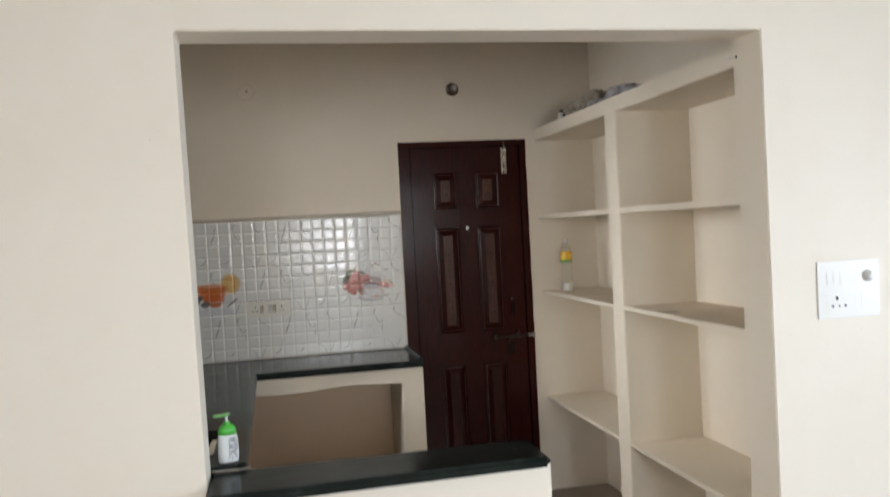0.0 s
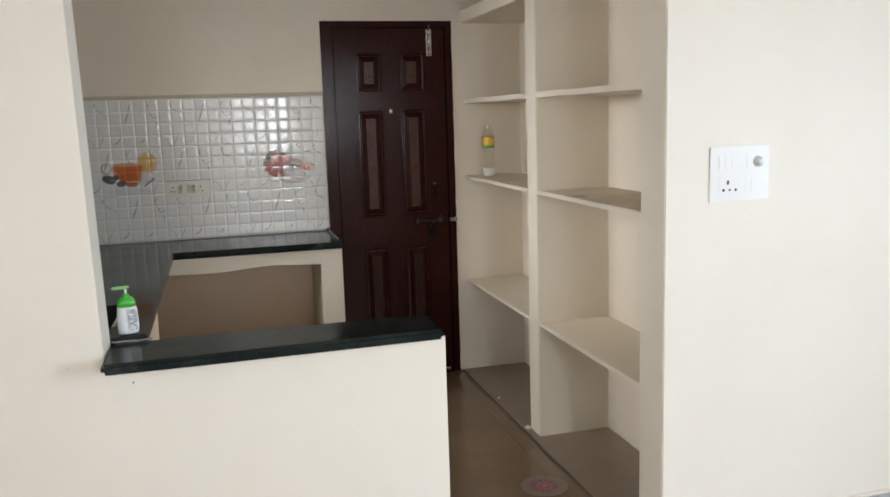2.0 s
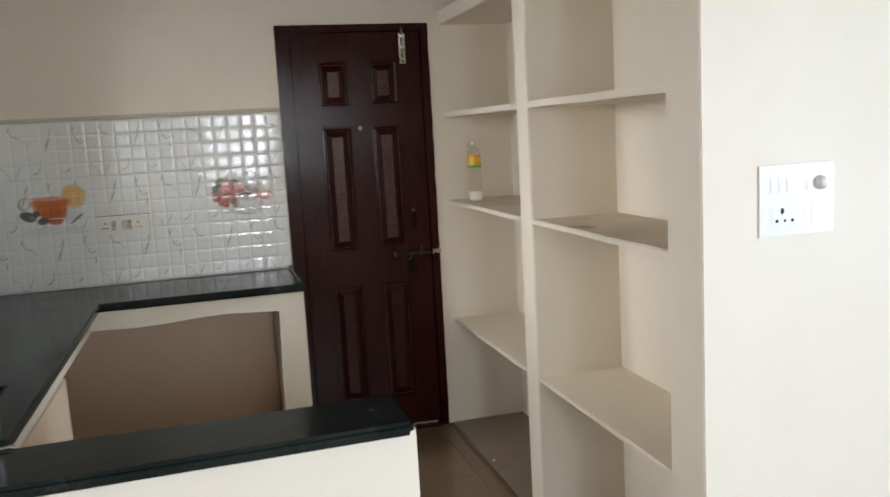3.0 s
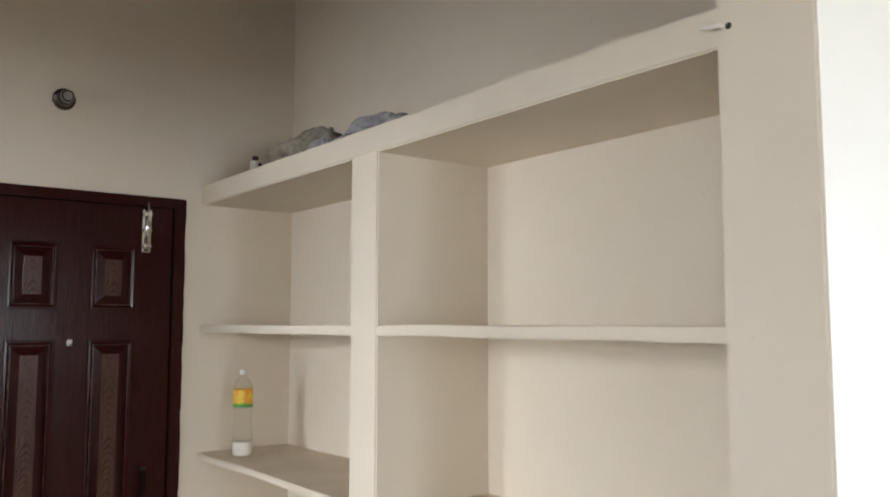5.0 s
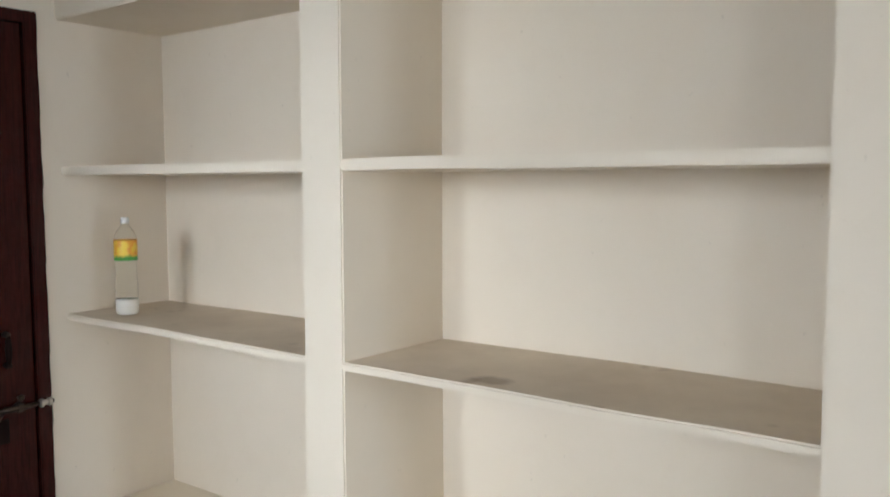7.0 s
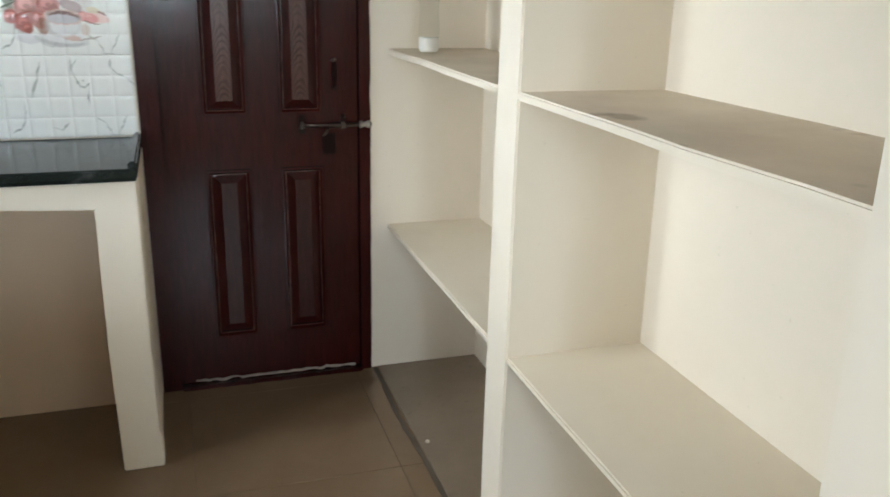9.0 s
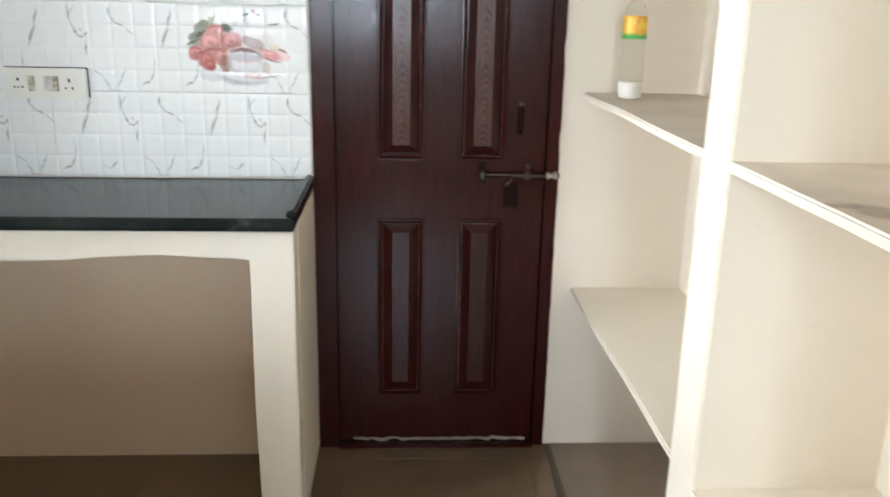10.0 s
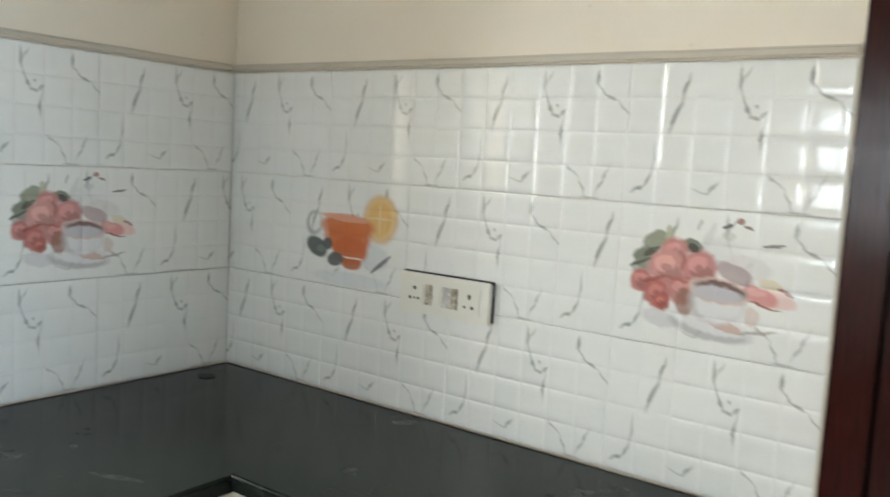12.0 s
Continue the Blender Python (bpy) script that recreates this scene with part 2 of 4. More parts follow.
BAG_GREY = bag_plastic("crumpled_grey_bag", (0.36, 0.32, 0.26), (0.17, 0.145, 0.11), (0.30, 0.45, 0.42))
BAG_BLUE = bag_plastic("crumpled_blue_grey_bag", (0.40, 0.39, 0.40), (0.27, 0.26, 0.28), (0.5, 0.49, 0.5))
PAINT_DECAL_RED = material("rangoli_red", (0.32, 0.06, 0.07), 0.4)
PAINT_DECAL_BLUE = material("rangoli_blue", (0.09, 0.09, 0.24), 0.4)
PAINT_DECAL_PINK = material("rangoli_pink", (0.42, 0.2, 0.2), 0.4)
DECAL_FADED = material("rangoli_faded_ring", (0.20, 0.145, 0.115), 0.3)
FRAME_PAINT = plaster("window_frame_paint", (0.30, 0.26, 0.22), (0.22, 0.18, 0.15), 0.4)


# glazed wall tile: white with broken grey-green veins, the same print on each tile
# vein strokes from end to end in the tile's own metres, half width and cover
FAINT, MID, DARK = (0.0028, 0.52), (0.0040, 0.76), (0.0058, 0.88)
VEINS = [(-0.078, 0.104, -0.090, 0.062, *MID), (-0.088, 0.062, -0.109, 0.004, *DARK), (-0.130, -0.012, -0.137, -0.075, *FAINT), (-0.135, -0.070, -0.148, -0.094, *MID), (-0.146, -0.092, -0.174, -0.106, *MID),
         (0.009, 0.118, 0.011, 0.074, *MID), (0.026, 0.114, 0.012, 0.090, *FAINT), (0.011, 0.076, 0.024, 0.046, *FAINT), (0.021, 0.052, 0.031, 0.032, *MID), (0.029, 0.034, 0.046, 0.029, *MID),
         (0.044, 0.029, 0.058, 0.040, *MID), (0.035, 0.052, 0.042, 0.045, *FAINT), (0.057, 0.040, 0.051, -0.032, *FAINT), (0.052, 0.008, 0.051, -0.014, *MID),
         (0.123, 0.114, 0.124, 0.084, *MID), (0.124, 0.086, 0.144, 0.066, *FAINT), (0.140, 0.069, 0.162, 0.057, *MID), (0.166, 0.056, 0.187, 0.034, *FAINT),
         (-0.014, -0.080, -0.033, -0.101, *MID), (-0.031, -0.101, -0.060, -0.094, *FAINT), (0.064, -0.062, 0.094, -0.086, *FAINT), (0.093, -0.084, 0.113, -0.122, *FAINT), (0.158, -0.058, 0.130, -0.116, *FAINT), (0.104, -0.122, 0.140, -0.124, *FAINT)]


def waver(m, v, scale, amount):
    """The vector shaken about itself by noise."""
    n = node(m, "TexNoise", Scale=scale, Detail=3.0, Roughness=0.6)
    link(m, v, n.inputs["Vector"])
    off = m.node_tree.nodes.new("ShaderNodeVectorMath")
    off.operation = "MULTIPLY_ADD"
    off.inputs[1].default_value = (amount, 0.0, amount)
    link(m, n.outputs["Color"], off.inputs[0])
    mid = m.node_tree.nodes.new("ShaderNodeVectorMath")
    mid.operation = "SUBTRACT"
    link(m, v, mid.inputs[0])
    mid.inputs[1].default_value = (amount / 2, 0.0, amount / 2)
    link(m, mid.outputs[0], off.inputs[2])
    return off.outputs[0]


def ellipse(m, v, x, z, rx, rz, turn):
    mp = node(m, "Mapping")
    mp.vector_type = "TEXTURE"
    mp.inputs["Location"].default_value = (x, 0, z)
    mp.inputs["Rotation"].default_value = (0, radians(turn), 0)
    mp.inputs["Scale"].default_value = (rx, 1, rz)
    link(m, v, mp.inputs["Vector"])
    ln = m.node_tree.nodes.new("ShaderNodeVectorMath")
    ln.operation = "LENGTH"
    link(m, mp.outputs[0], ln.inputs[0])
    return ln.outputs["Value"]


def tile_base(name):
    m = material(name, (0.8, 0.8, 0.78), 0.09)
    v = coords(m)
    cloud = ramp(m, noise_tex(m, v, 7, 4), 0.5, 0.75)
    c = blend(m, math_node(m, "MULTIPLY", cloud, 0.35), (0.80, 0.80, 0.775), (0.71, 0.715, 0.69))
    off = waver(m, waver(m, v, 30.0, 0.014), 100.0, 0.007)
    patchy = ramp(m, noise_tex(m, v, 48, 3, 0.7), 0.30, 0.55, 0.5, 1.0)
    for x0, z0, x1, z1, half, cover in VEINS:
        run = ellipse(m, off, (x0 + x1) / 2, (z0 + z1) / 2, half, math.hypot(x1 - x0, z1 - z0) * 0.56, math.degrees(math.atan2(x1 - x0, z1 - z0)))
        c = blend(m, math_node(m, "MULTIPLY", ramp(m, run, 1.15, 0.45, 0, cover), patchy), c, (0.22, 0.235, 0.215))
    link(m, c, shade(m).inputs["Base Color"])
    shade(m).inputs["Specular IOR Level"].default_value = 0.5
    return m, c, v


def painted(m, base, v, strokes, wobble):
    """Soft elliptic strokes of glaze laid one over the other: x, z, half width, half height, turn, colour, cover."""
    n = node(m, "TexNoise", Scale=55.0, Detail=3.0)
    link(m, v, n.inputs["Vector"])
    off = m.node_tree.nodes.new("ShaderNodeVectorMath")
    off.operation = "MULTIPLY_ADD"
    off.inputs[1].default_value = (wobble, 0, wobble)
    link(m, n.outputs["Color"], off.inputs[0])
    link(m, v, off.inputs[2])
    c = base
    for x, z, rx, rz, turn, colour, cover in strokes:
        mp = node(m, "Mapping")
        mp.vector_type = "TEXTURE"
        mp.inputs["Location"].default_value = (x + wobble / 2, 0, z + wobble / 2)
        mp.inputs["Rotation"].default_value = (0, radians(turn), 0)
        mp.inputs["Scale"].default_value = (rx, 1, rz)
        link(m, off.outputs[0], mp.inputs["Vector"])
        ln = m.node_tree.nodes.new("ShaderNodeVectorMath")
        ln.operation = "LENGTH"
        link(m, mp.outputs[0], ln.inputs[0])
        c = blend(m, ramp(m, ln.outputs["Value"], 1.08, 0.82, 0, cover), c, base if colour is None else colour)
    link(m, c, shade(m).inputs["Base Color"])


TILE, _, _ = tile_base("veined_wall_tile")
TILE_ROSES, base, v = tile_base("rose_teacup_wall_tile")


def rose(x, y, r, colour, k=1.0):
    """A rose of three rings of petals."""
    px, pz, s = -0.1585 + (x - 150) / 540 * 0.265, 0.1185 - (y - 90) / 510 * 0.219, 0.00049
    colour = tuple(q * 0.88 for q in colour)
    dark = tuple(q * 0.5 for q in colour)
    lite = tuple(min(1, q * 1.25 + 0.05) for q in colour)
    return [(px, pz, r * s, r * s * k, 0, colour, 0.95), (px + r * s * 0.2, pz - r * s * 0.25, r * s * 0.66, r * s * 0.5, 20, dark, 0.5),
            (px - r * s * 0.12, pz + r * s * 0.2, r * s * 0.55, r * s * 0.42, -15, lite, 0.8), (px, pz, r * s * 0.25, r * s * 0.2, 0, dark, 0.5)]


def dab(x, y, rx, ry, turn, colour, cover):
    return [(-0.1585 + (x - 150) / 540 * 0.265, 0.1185 - (y - 90) / 510 * 0.219, rx * 0.00049, ry * 0.00043, turn, colour, cover)]


LEAF = (0.12, 0.14, 0.09)
PINK = (0.60, 0.27, 0.25)
strokes = (dab(470, 250, 80, 70, 0, (0.66, 0.65, 0.65), 0.5) + dab(430, 190, 14, 70, 20, (0.6, 0.6, 0.6), 0.5) + dab(560, 230, 60, 50, 0, (0.78, 0.77, 0.76), 0.6)
           + dab(205, 300, 52, 52, 15, LEAF, 0.85) + dab(235, 220, 55, 38, -30, (0.25, 0.27, 0.19), 0.9) + dab(375, 228, 42, 30, 15, LEAF, 0.85)
           + dab(284, 190, 15, 40, 0, (0.42, 0.42, 0.30), 0.8) + dab(190, 340, 40, 40, 0, (0.3, 0.3, 0.26), 0.7)
           + rose(310, 258, 55, PINK) + rose(285, 330, 76, (0.66, 0.33, 0.30)) + rose(405, 315, 68, PINK) + rose(190, 395, 46, (0.55, 0.21, 0.19))
           + rose(255, 440, 56, (0.50, 0.17, 0.15)) + rose(350, 415, 58, (0.54, 0.24, 0.22)) + rose(275, 475, 32, (0.5, 0.16, 0.13))
           + dab(240, 382, 46, 9, -20, (0.30, 0.08, 0.06), 0.7) + dab(325, 372, 60, 8, 8, (0.40, 0.12, 0.09), 0.6) + dab(346, 300, 8, 36, 10, (0.38, 0.12, 0.1), 0.6)
           + dab(225, 268, 40, 12, -30, (0.08, 0.08, 0.06), 0.8) + dab(182, 318, 44, 10, -25, (0.09, 0.1, 0.07), 0.8) + dab(378, 236, 24, 14, 10, (0.07, 0.06, 0.06), 0.8)
           + dab(575, 290, 84, 48, 10, (0.70, 0.67, 0.66), 0.8) + dab(530, 322, 78, 36, 22, (0.40, 0.29, 0.30), 0.75)
           + dab(690, 405, 56, 34, 14, (0.78, 0.55, 0.52), 0.85) + dab(622, 398, 66, 36, 14, (0.66, 0.28, 0.26), 0.9) + dab(610, 385, 36, 14, 14, (0.74, 0.42, 0.39), 0.8)
           + dab(640, 434, 60, 5, 12, (0.26, 0.11, 0.09), 0.8) + dab(655, 350, 46, 22, 14, (0.72, 0.62, 0.45), 0.75) + dab(705, 372, 30, 8, 22, (0.32, 0.15, 0.13), 0.8)
           + dab(275, 545, 76, 36, 8, (0.60, 0.58, 0.60), 0.75)
           + dab(458, 552, 152, 54, 6, (0.45, 0.44, 0.45), 0.85) + dab(466, 534, 142, 44, 6, (0.72, 0.71, 0.71), 0.95) + dab(508, 536, 66, 20, 12, (0.56, 0.36, 0.30), 0.75)
           + dab(620, 545, 70, 7, -10, (0.36, 0.30, 0.27), 0.7) + dab(600, 485, 26, 44, 0, (0.62, 0.48, 0.42), 0.6) + dab(362, 460, 34, 62, 0, (0.32, 0.16, 0.12), 0.8)
           + dab(474, 446, 104, 92, 0, (0.52, 0.49, 0.49), 0.95) + dab(484, 452, 88, 84, 0, (0.74, 0.73, 0.73), 0.95)
           + dab(478, 398, 112, 52, 5, (0.62, 0.36, 0.30), 0.95) + dab(480, 396, 104, 44, 5, (0.78, 0.70, 0.67), 0.9) + dab(484, 394, 98, 38, 5, (0.17, 0.09, 0.08), 0.92) + dab(474, 410, 94, 34, 3, (0.54, 0.52, 0.55), 1.0)
           + dab(538, 112, 14, 14, 0, (0.34, 0.15, 0.12), 0.85) + dab(494, 138, 22, 9, -20, (0.12, 0.10, 0.1), 0.9) + dab(565, 135, 16, 7, 15, (0.22, 0.15, 0.13), 0.85)
           + dab(655, 198, 40, 7, -4, (0.18, 0.16, 0.15), 0.85) + dab(500, 175, 26, 18, 0, (0.55, 0.55, 0.52), 0.6) + dab(395, 140, 8, 24, 20, (0.5, 0.48, 0.46), 0.7))
painted(TILE_ROSES, base, v, strokes, 0.013)

TILE_TEA, base, v = tile_base("tea_glass_wall_tile")


def sip(x, y, rx, ry, turn, colour, cover):
    return [(-0.1205 + (x - 120) / 425 * 0.279, 0.043 - (y - 215) / 240 * 0.122, rx * 0.000656, ry * 0.000508, turn, colour, cover)]


TEA = (0.60, 0.165, 0.05)
strokes = (sip(330, 505, 190, 34, 0, (0.66, 0.68, 0.70), 0.7) + sip(440, 390, 75, 62, 0, (0.66, 0.67, 0.67), 0.8) + sip(478, 415, 60, 10, -38, (0.16, 0.15, 0.17), 0.9)
           + sip(150, 262, 42, 62, 15, (0.36, 0.37, 0.36), 0.85) + sip(156, 258, 30, 46, 15, None, 1.0)
           + sip(468, 215, 82, 112, 0, (0.64, 0.40, 0.15), 0.95) + sip(465, 215, 72, 98, 0, (0.78, 0.60, 0.34), 0.95) + sip(466, 212, 60, 84, 0, (0.72, 0.44, 0.15), 0.9)
           + sip(466, 212, 5, 80, 0, (0.8, 0.62, 0.36), 0.8) + sip(466, 212, 60, 6, 0, (0.8, 0.62, 0.36), 0.8)
           + sip(314, 262, 132, 58, 0, TEA, 0.97) + sip(318, 318, 114, 72, 0, TEA, 0.97) + sip(330, 370, 88, 66, 0, (0.56, 0.14, 0.045), 0.97) + sip(340, 430, 52, 30, 0, (0.50, 0.14, 0.05), 0.95)
           + sip(300, 224, 120, 17, 3, (0.70, 0.36, 0.24), 0.9) + sip(215, 300, 14, 60, -12, (0.7, 0.34, 0.22), 0.6) + sip(345, 405, 56, 5, 0, (0.85, 0.72, 0.62), 0.9)
           + sip(168, 372, 58, 46, 20, (0.085, 0.095, 0.085), 0.95) + sip(222, 352, 26, 30, 0, (0.10, 0.11, 0.10), 0.95) + sip(262, 420, 42, 34, -10, (0.11, 0.115, 0.11), 0.95)
           + sip(190, 380, 22, 18, 0, (0.2, 0.21, 0.2), 0.8))
painted(TILE_TEA, base, v, strokes, 0.006)

# ---------------------------------------------------------------- builders
def bevel(bm, width, segments=2):
    edges = [e for e in bm.edges if len(e.link_faces) == 2 and e.calc_face_angle(0) > 0.6]
    if edges and width:
        bmesh.ops.bevel(bm, geom=edges, offset=width, segments=segments, affect="EDGES", clamp_overlap=True)
    return bm


def add_box(bm, x0, x1, y0, y1, z0, z1):
    m = Matrix.LocRotScale(((x0 + x1) / 2, (y0 + y1) / 2, (z0 + z1) / 2), None, (x1 - x0, y1 - y0, z1 - z0))
    bmesh.ops.create_cube(bm, size=1, matrix=m)
    return bm


def box(x0, x1, y0, y1, z0, z1, round_off=0.0, segments=2):
    return bevel(add_box(bmesh.new(), x0, x1, y0, y1, z0, z1), round_off, segments)


def outline(points, y0, y1, round_off=0.0):
    """A plate with the given outline in x and z, from y0 to y1."""
    bm = bmesh.new()
    face = bm.faces.new([bm.verts.new((x, y0, z)) for x, z in points])
    made = bmesh.ops.extrude_face_region(bm, geom=[face])["geom"]
    bmesh.ops.translate(bm, vec=(0, y1 - y0, 0), verts=[g for g in made if isinstance(g, bmesh.types.BMVert)])
    bmesh.ops.recalc_face_normals(bm, faces=bm.faces)
    return bevel(bm, round_off)


def lathe(profile, steps=28):
    """Turned round z: (radius, height) from the bottom up."""
    bm = bmesh.new()
    rings = [[bm.verts.new((r * math.cos(a), r * math.sin(a), z)) for a in (2 * math.pi * k / steps for k in range(steps))] for r, z in profile]
    for a, b in zip(rings, rings[1:]):
        for k in range(steps):
            bm.faces.new((a[k], a[(k + 1) % steps], b[(k + 1) % steps], b[k]))
    bm.faces.new(rings[0][::-1])
    bm.faces.new(rings[-1])
    return bm


def rings_of(bm, x0, x1, z0, z1, profile):
    """A sunk or raised rectangular panel facing -y: (inset, y) from the rim inwards."""
    loops = []
    for inset, y in profile:
        loops.append([bm.verts.new(p) for p in ((x0 + inset, y, z0 + inset), (x1 - inset, y, z0 + inset), (x1 - inset, y, z1 - inset), (x0 + inset, y, z1 - inset))])
    for a, b in zip(loops, loops[1:]):
        for k in range(4):
            bm.faces.new((a[k], a[(k + 1) % 4], b[(k + 1) % 4], b[k]))
    bm.faces.new(loops[-1])
    return bm


def moved(bm, m):
    bmesh.ops.transform(bm, matrix=m, verts=bm.verts)
    return bm


def mesh_of(name, bm, mat, smooth=False):
    me = bpy.data.meshes.new(name)
    if smooth:
        for f in bm.faces:
            f.smooth = True
    bm.to_mesh(me)
    bm.free()
    me.materials.append(mat)
    return me


def part(name, bm, mat, parent, label="", smooth=False):
    ob = new(name, mesh_of(name, bm, mat, smooth))
    ob.parent = parent
    return tagged(ob, label=label)


def structure(name, bm, mat, label="", smooth=False):
    return tagged(new(name, mesh_of(name, bm, mat, smooth)), label=label, category=name.split("_")[0], kind="structure")


def thing(name, m, label, category, group=""):
    ob = new(name)
    ob.empty_display_size = 0.05
    ob.matrix_world = m
    return tagged(ob, label=label, category=category, group=group)


def wobbly(bm, amount, scale, keep_z=False):
    """Hand-made surfaces: shift the vertices a little by smooth noise."""
    for q in bm.verts:
        n = noise.noise_vector(q.co * scale)
        q.co += Vector((n.x, n.y, 0 if keep_z else n.z)) * amount
    return bm


def cut_long(bm, length):
    """Split long edges, so that they can waver."""
    for _ in range(6):
        long = [e for e in bm.edges if e.calc_length() > length]
        if not long:
            break
        bmesh.ops.subdivide_edges(bm, edges=long, cuts=1, use_grid_fill=True)
    return bm


# ---------------------------------------------------------------- structure
XL, XR, YB, H = -2.296, 0.36, 2.31, 3.12      # kitchen: left wall, back of the niche, back wall, ceiling
FT = 0.163                                     # thickness of the wall between hall and kitchen
HX0, HX1, HY = -4.2, 2.4, -3.8                 # hall

# wall between hall and kitchen, with the wide opening, the half wall and the passage
structure("wall_front", outline([(HX0, 0), (-0.757, 0), (-0.757, 0.868), (-1.748, 0.868), (-1.766, 2.155), (-0.002, 2.155), (-0.002, 0), (HX1, 0), (HX1, H), (HX0, H)], 0, FT, 0.004),
          WALL, "cream painted wall with a wide kitchen opening")
structure("wall_back", outline([(XL - 0.15, 0), (-0.813, 0), (-0.813, 2.08), (-0.058, 2.08), (-0.058, 0), (XR + 0.15, 0), (XR + 0.15, H), (XL - 0.15, H)], YB, YB + 0.15, 0.003),
          WALL, "cream painted kitchen wall with a door opening")
structure("wall_right", box(XR, XR + 0.15, FT, YB, 0, H), WALL, "cream painted wall behind the shelves")
left = bmesh.new()
for y0, y1, z0, z1 in ((FT, 0.87, 0, H), (0.87, 1.20, 0, 1.30), (0.87, 1.20, 2.14, H), (1.20, 1.44, 0, H), (1.44, 1.68, 0, 1.30), (1.44, 1.68, 2.14, H), (1.68, YB, 0, H)):
    add_box(left, XL - 0.15, XL, y0, y1, z0, z1)
structure("wall_left", left, WALL, "cream painted kitchen wall with two narrow windows")
# the opening in this wall is assumed, out of view, for the side fill
hall_left = bmesh.new()
for y0, y1, z0, z1 in ((HY, -3.25, 0, H), (-3.25, -2.35, 0, 0.9), (-3.25, -2.35, 2.15, H), (-2.35, 0, 0, H)):
    add_box(hall_left, HX0 - 0.15, HX0, y0, y1, z0, z1)
structure("wall_hall_left", hall_left, WALL, "cream painted hall wall with a window")
# doorway is assumed, cut out of view to admit the fill light
right = bmesh.new()
for y0, y1, z0, z1 in ((HY, -2.98, 0, H), (-2.98, -1.68, 2.1, H), (-1.68, 0, 0, H)):
    add_box(right, HX1, HX1 + 0.15, y0, y1, z0, z1)
structure("wall_hall_right", right, WALL, "unseen cream painted hall wall with a doorway added for fill light")
far = bmesh.new()
for x0, x1, z0, z1 in ((HX0, -2.35, 0, H), (-2.35, -1.93, 0, 0.9), (-2.35, -1.93, 2.15, H), (-1.93, -1.23, 0, H), (-1.23, -0.45, 0, 0.9), (-1.23, -0.45, 2.15, H), (-0.45, HX1, 0, H)):
    add_box(far, x0, x1, HY - 0.15, HY, z0, z1)
structure("wall_hall_far", far, WALL, "cream painted hall wall with a window")
structure("ceiling", box(HX0 - 0.15, HX1 + 0.15, HY - 0.15, YB + 0.15, H, H + 0.12), CEILING, "unseen ceiling, darkened to keep the upper walls dim")
floor = structure("floor", box(HX0 - 0.15, HX1 + 0.15, HY - 0.15, YB + 0.15, -0.12, -0.003), GROUT, "brown vitrified tile floor")
structure("shelf_base_floor", cut_long(box(-0.036, XR, FT, YB, -0.003, 0.004, 0.002), 0.15), BAY_FLOOR, "grey-brown floor strip under the built-in shelves")

joint = cut_long(box(-0.054, -0.038, FT + 0.02, YB - 0.01, -0.002, 0.0022, 0.001), 0.05)
for q in joint.verts:
    q.co.x += 0.014 * noise.noise(Vector((0.3, q.co.y * 2.3, 0))) + 0.006 * noise.noise(Vector((q.co.x * 90, q.co.y * 21, 0))) - 0.012 * max(0, q.co.y - 1.5)
structure("trim_floor_joint", joint, MORTAR, "dark uneven mortar joint along the shelf base")
structure("wall_under_counter", box(XL + 0.004, -0.93, YB - 0.05, YB, 0.001, 0.883), TAN, "tan facing under the kitchen counter")
structure("wall_under_counter_side", box(XL, XL + 0.004, 0.31, YB - 0.051, 0.001, 0.883), TAN, "tan facing under the kitchen counter")
# skirting, with a smear of paint along its top
structure("skirting", box(-0.012, HX1, -0.012, 0, 0, 0.085, 0.002), SKIRT, "grey stone skirting tile")
structure("skirting_return", box(-0.014, -0.002, 0, FT + 0.01, 0, 0.085, 0.002), SKIRT, "grey stone skirting tile at the jamb")
smear = wobbly(cut_long(box(-0.006, HX1, -0.010, 0, 0.0855, 0.1, 0.002), 0.06), 0.006, 9)
structure("trim_smear", smear, WALL, "smear of cream paint over the skirting")


def grille_window(name, m, width, height, label, bars):
    """A painted frame with horizontal iron bars; local x across, z up, from the sill's middle."""
    w = tagged(new(name), label=label, category="window", kind="structure")
    w.matrix_world = m
    a = width / 2
    f = bmesh.new()
    for x0, x1, z0, z1 in ((-a, -a + 0.03, 0, height), (a - 0.03, a, 0, height), (-a + 0.03, a - 0.03, 0, 0.03), (-a + 0.03, a - 0.03, height - 0.03, height)):
        add_box(f, x0, x1, -0.025, 0.025, z0, z1)
    part("window_frame", f, FRAME_PAINT, w)
    for k in range(bars):
        z = 0.03 + (height - 0.06) * (k + 1) / (bars + 1)
        part("grille_bar", moved(lathe([(0.006, -a + 0.03), (0.006, a - 0.03)], 8), pose(0, 0, z, 0, 90, 0)), FRAME_PAINT, w)
    part("mullion", box(-0.012, 0.012, 0.008, 0.022, 0.03, height - 0.03), FRAME_PAINT, w)
    return w


grille_window("window_1", pose(-0.84, HY - 0.05, 0.9), 0.78, 1.25, "hall window with horizontal iron bars", 6)
grille_window("window_4", pose(-2.14, HY - 0.05, 0.9), 0.42, 1.25, "narrow hall window with horizontal iron bars", 6)
grille_window("window_5", pose(HX0 - 0.03, -2.8, 0.9, 0, 0, 90), 0.9, 1.25, "unseen hall side window with horizontal iron bars, added for fill light", 6)
grille_window("window_2", pose(XL - 0.018, 1.035, 1.30, 0, 0, 90), 0.33, 0.84, "narrow kitchen window with iron bars", 7)
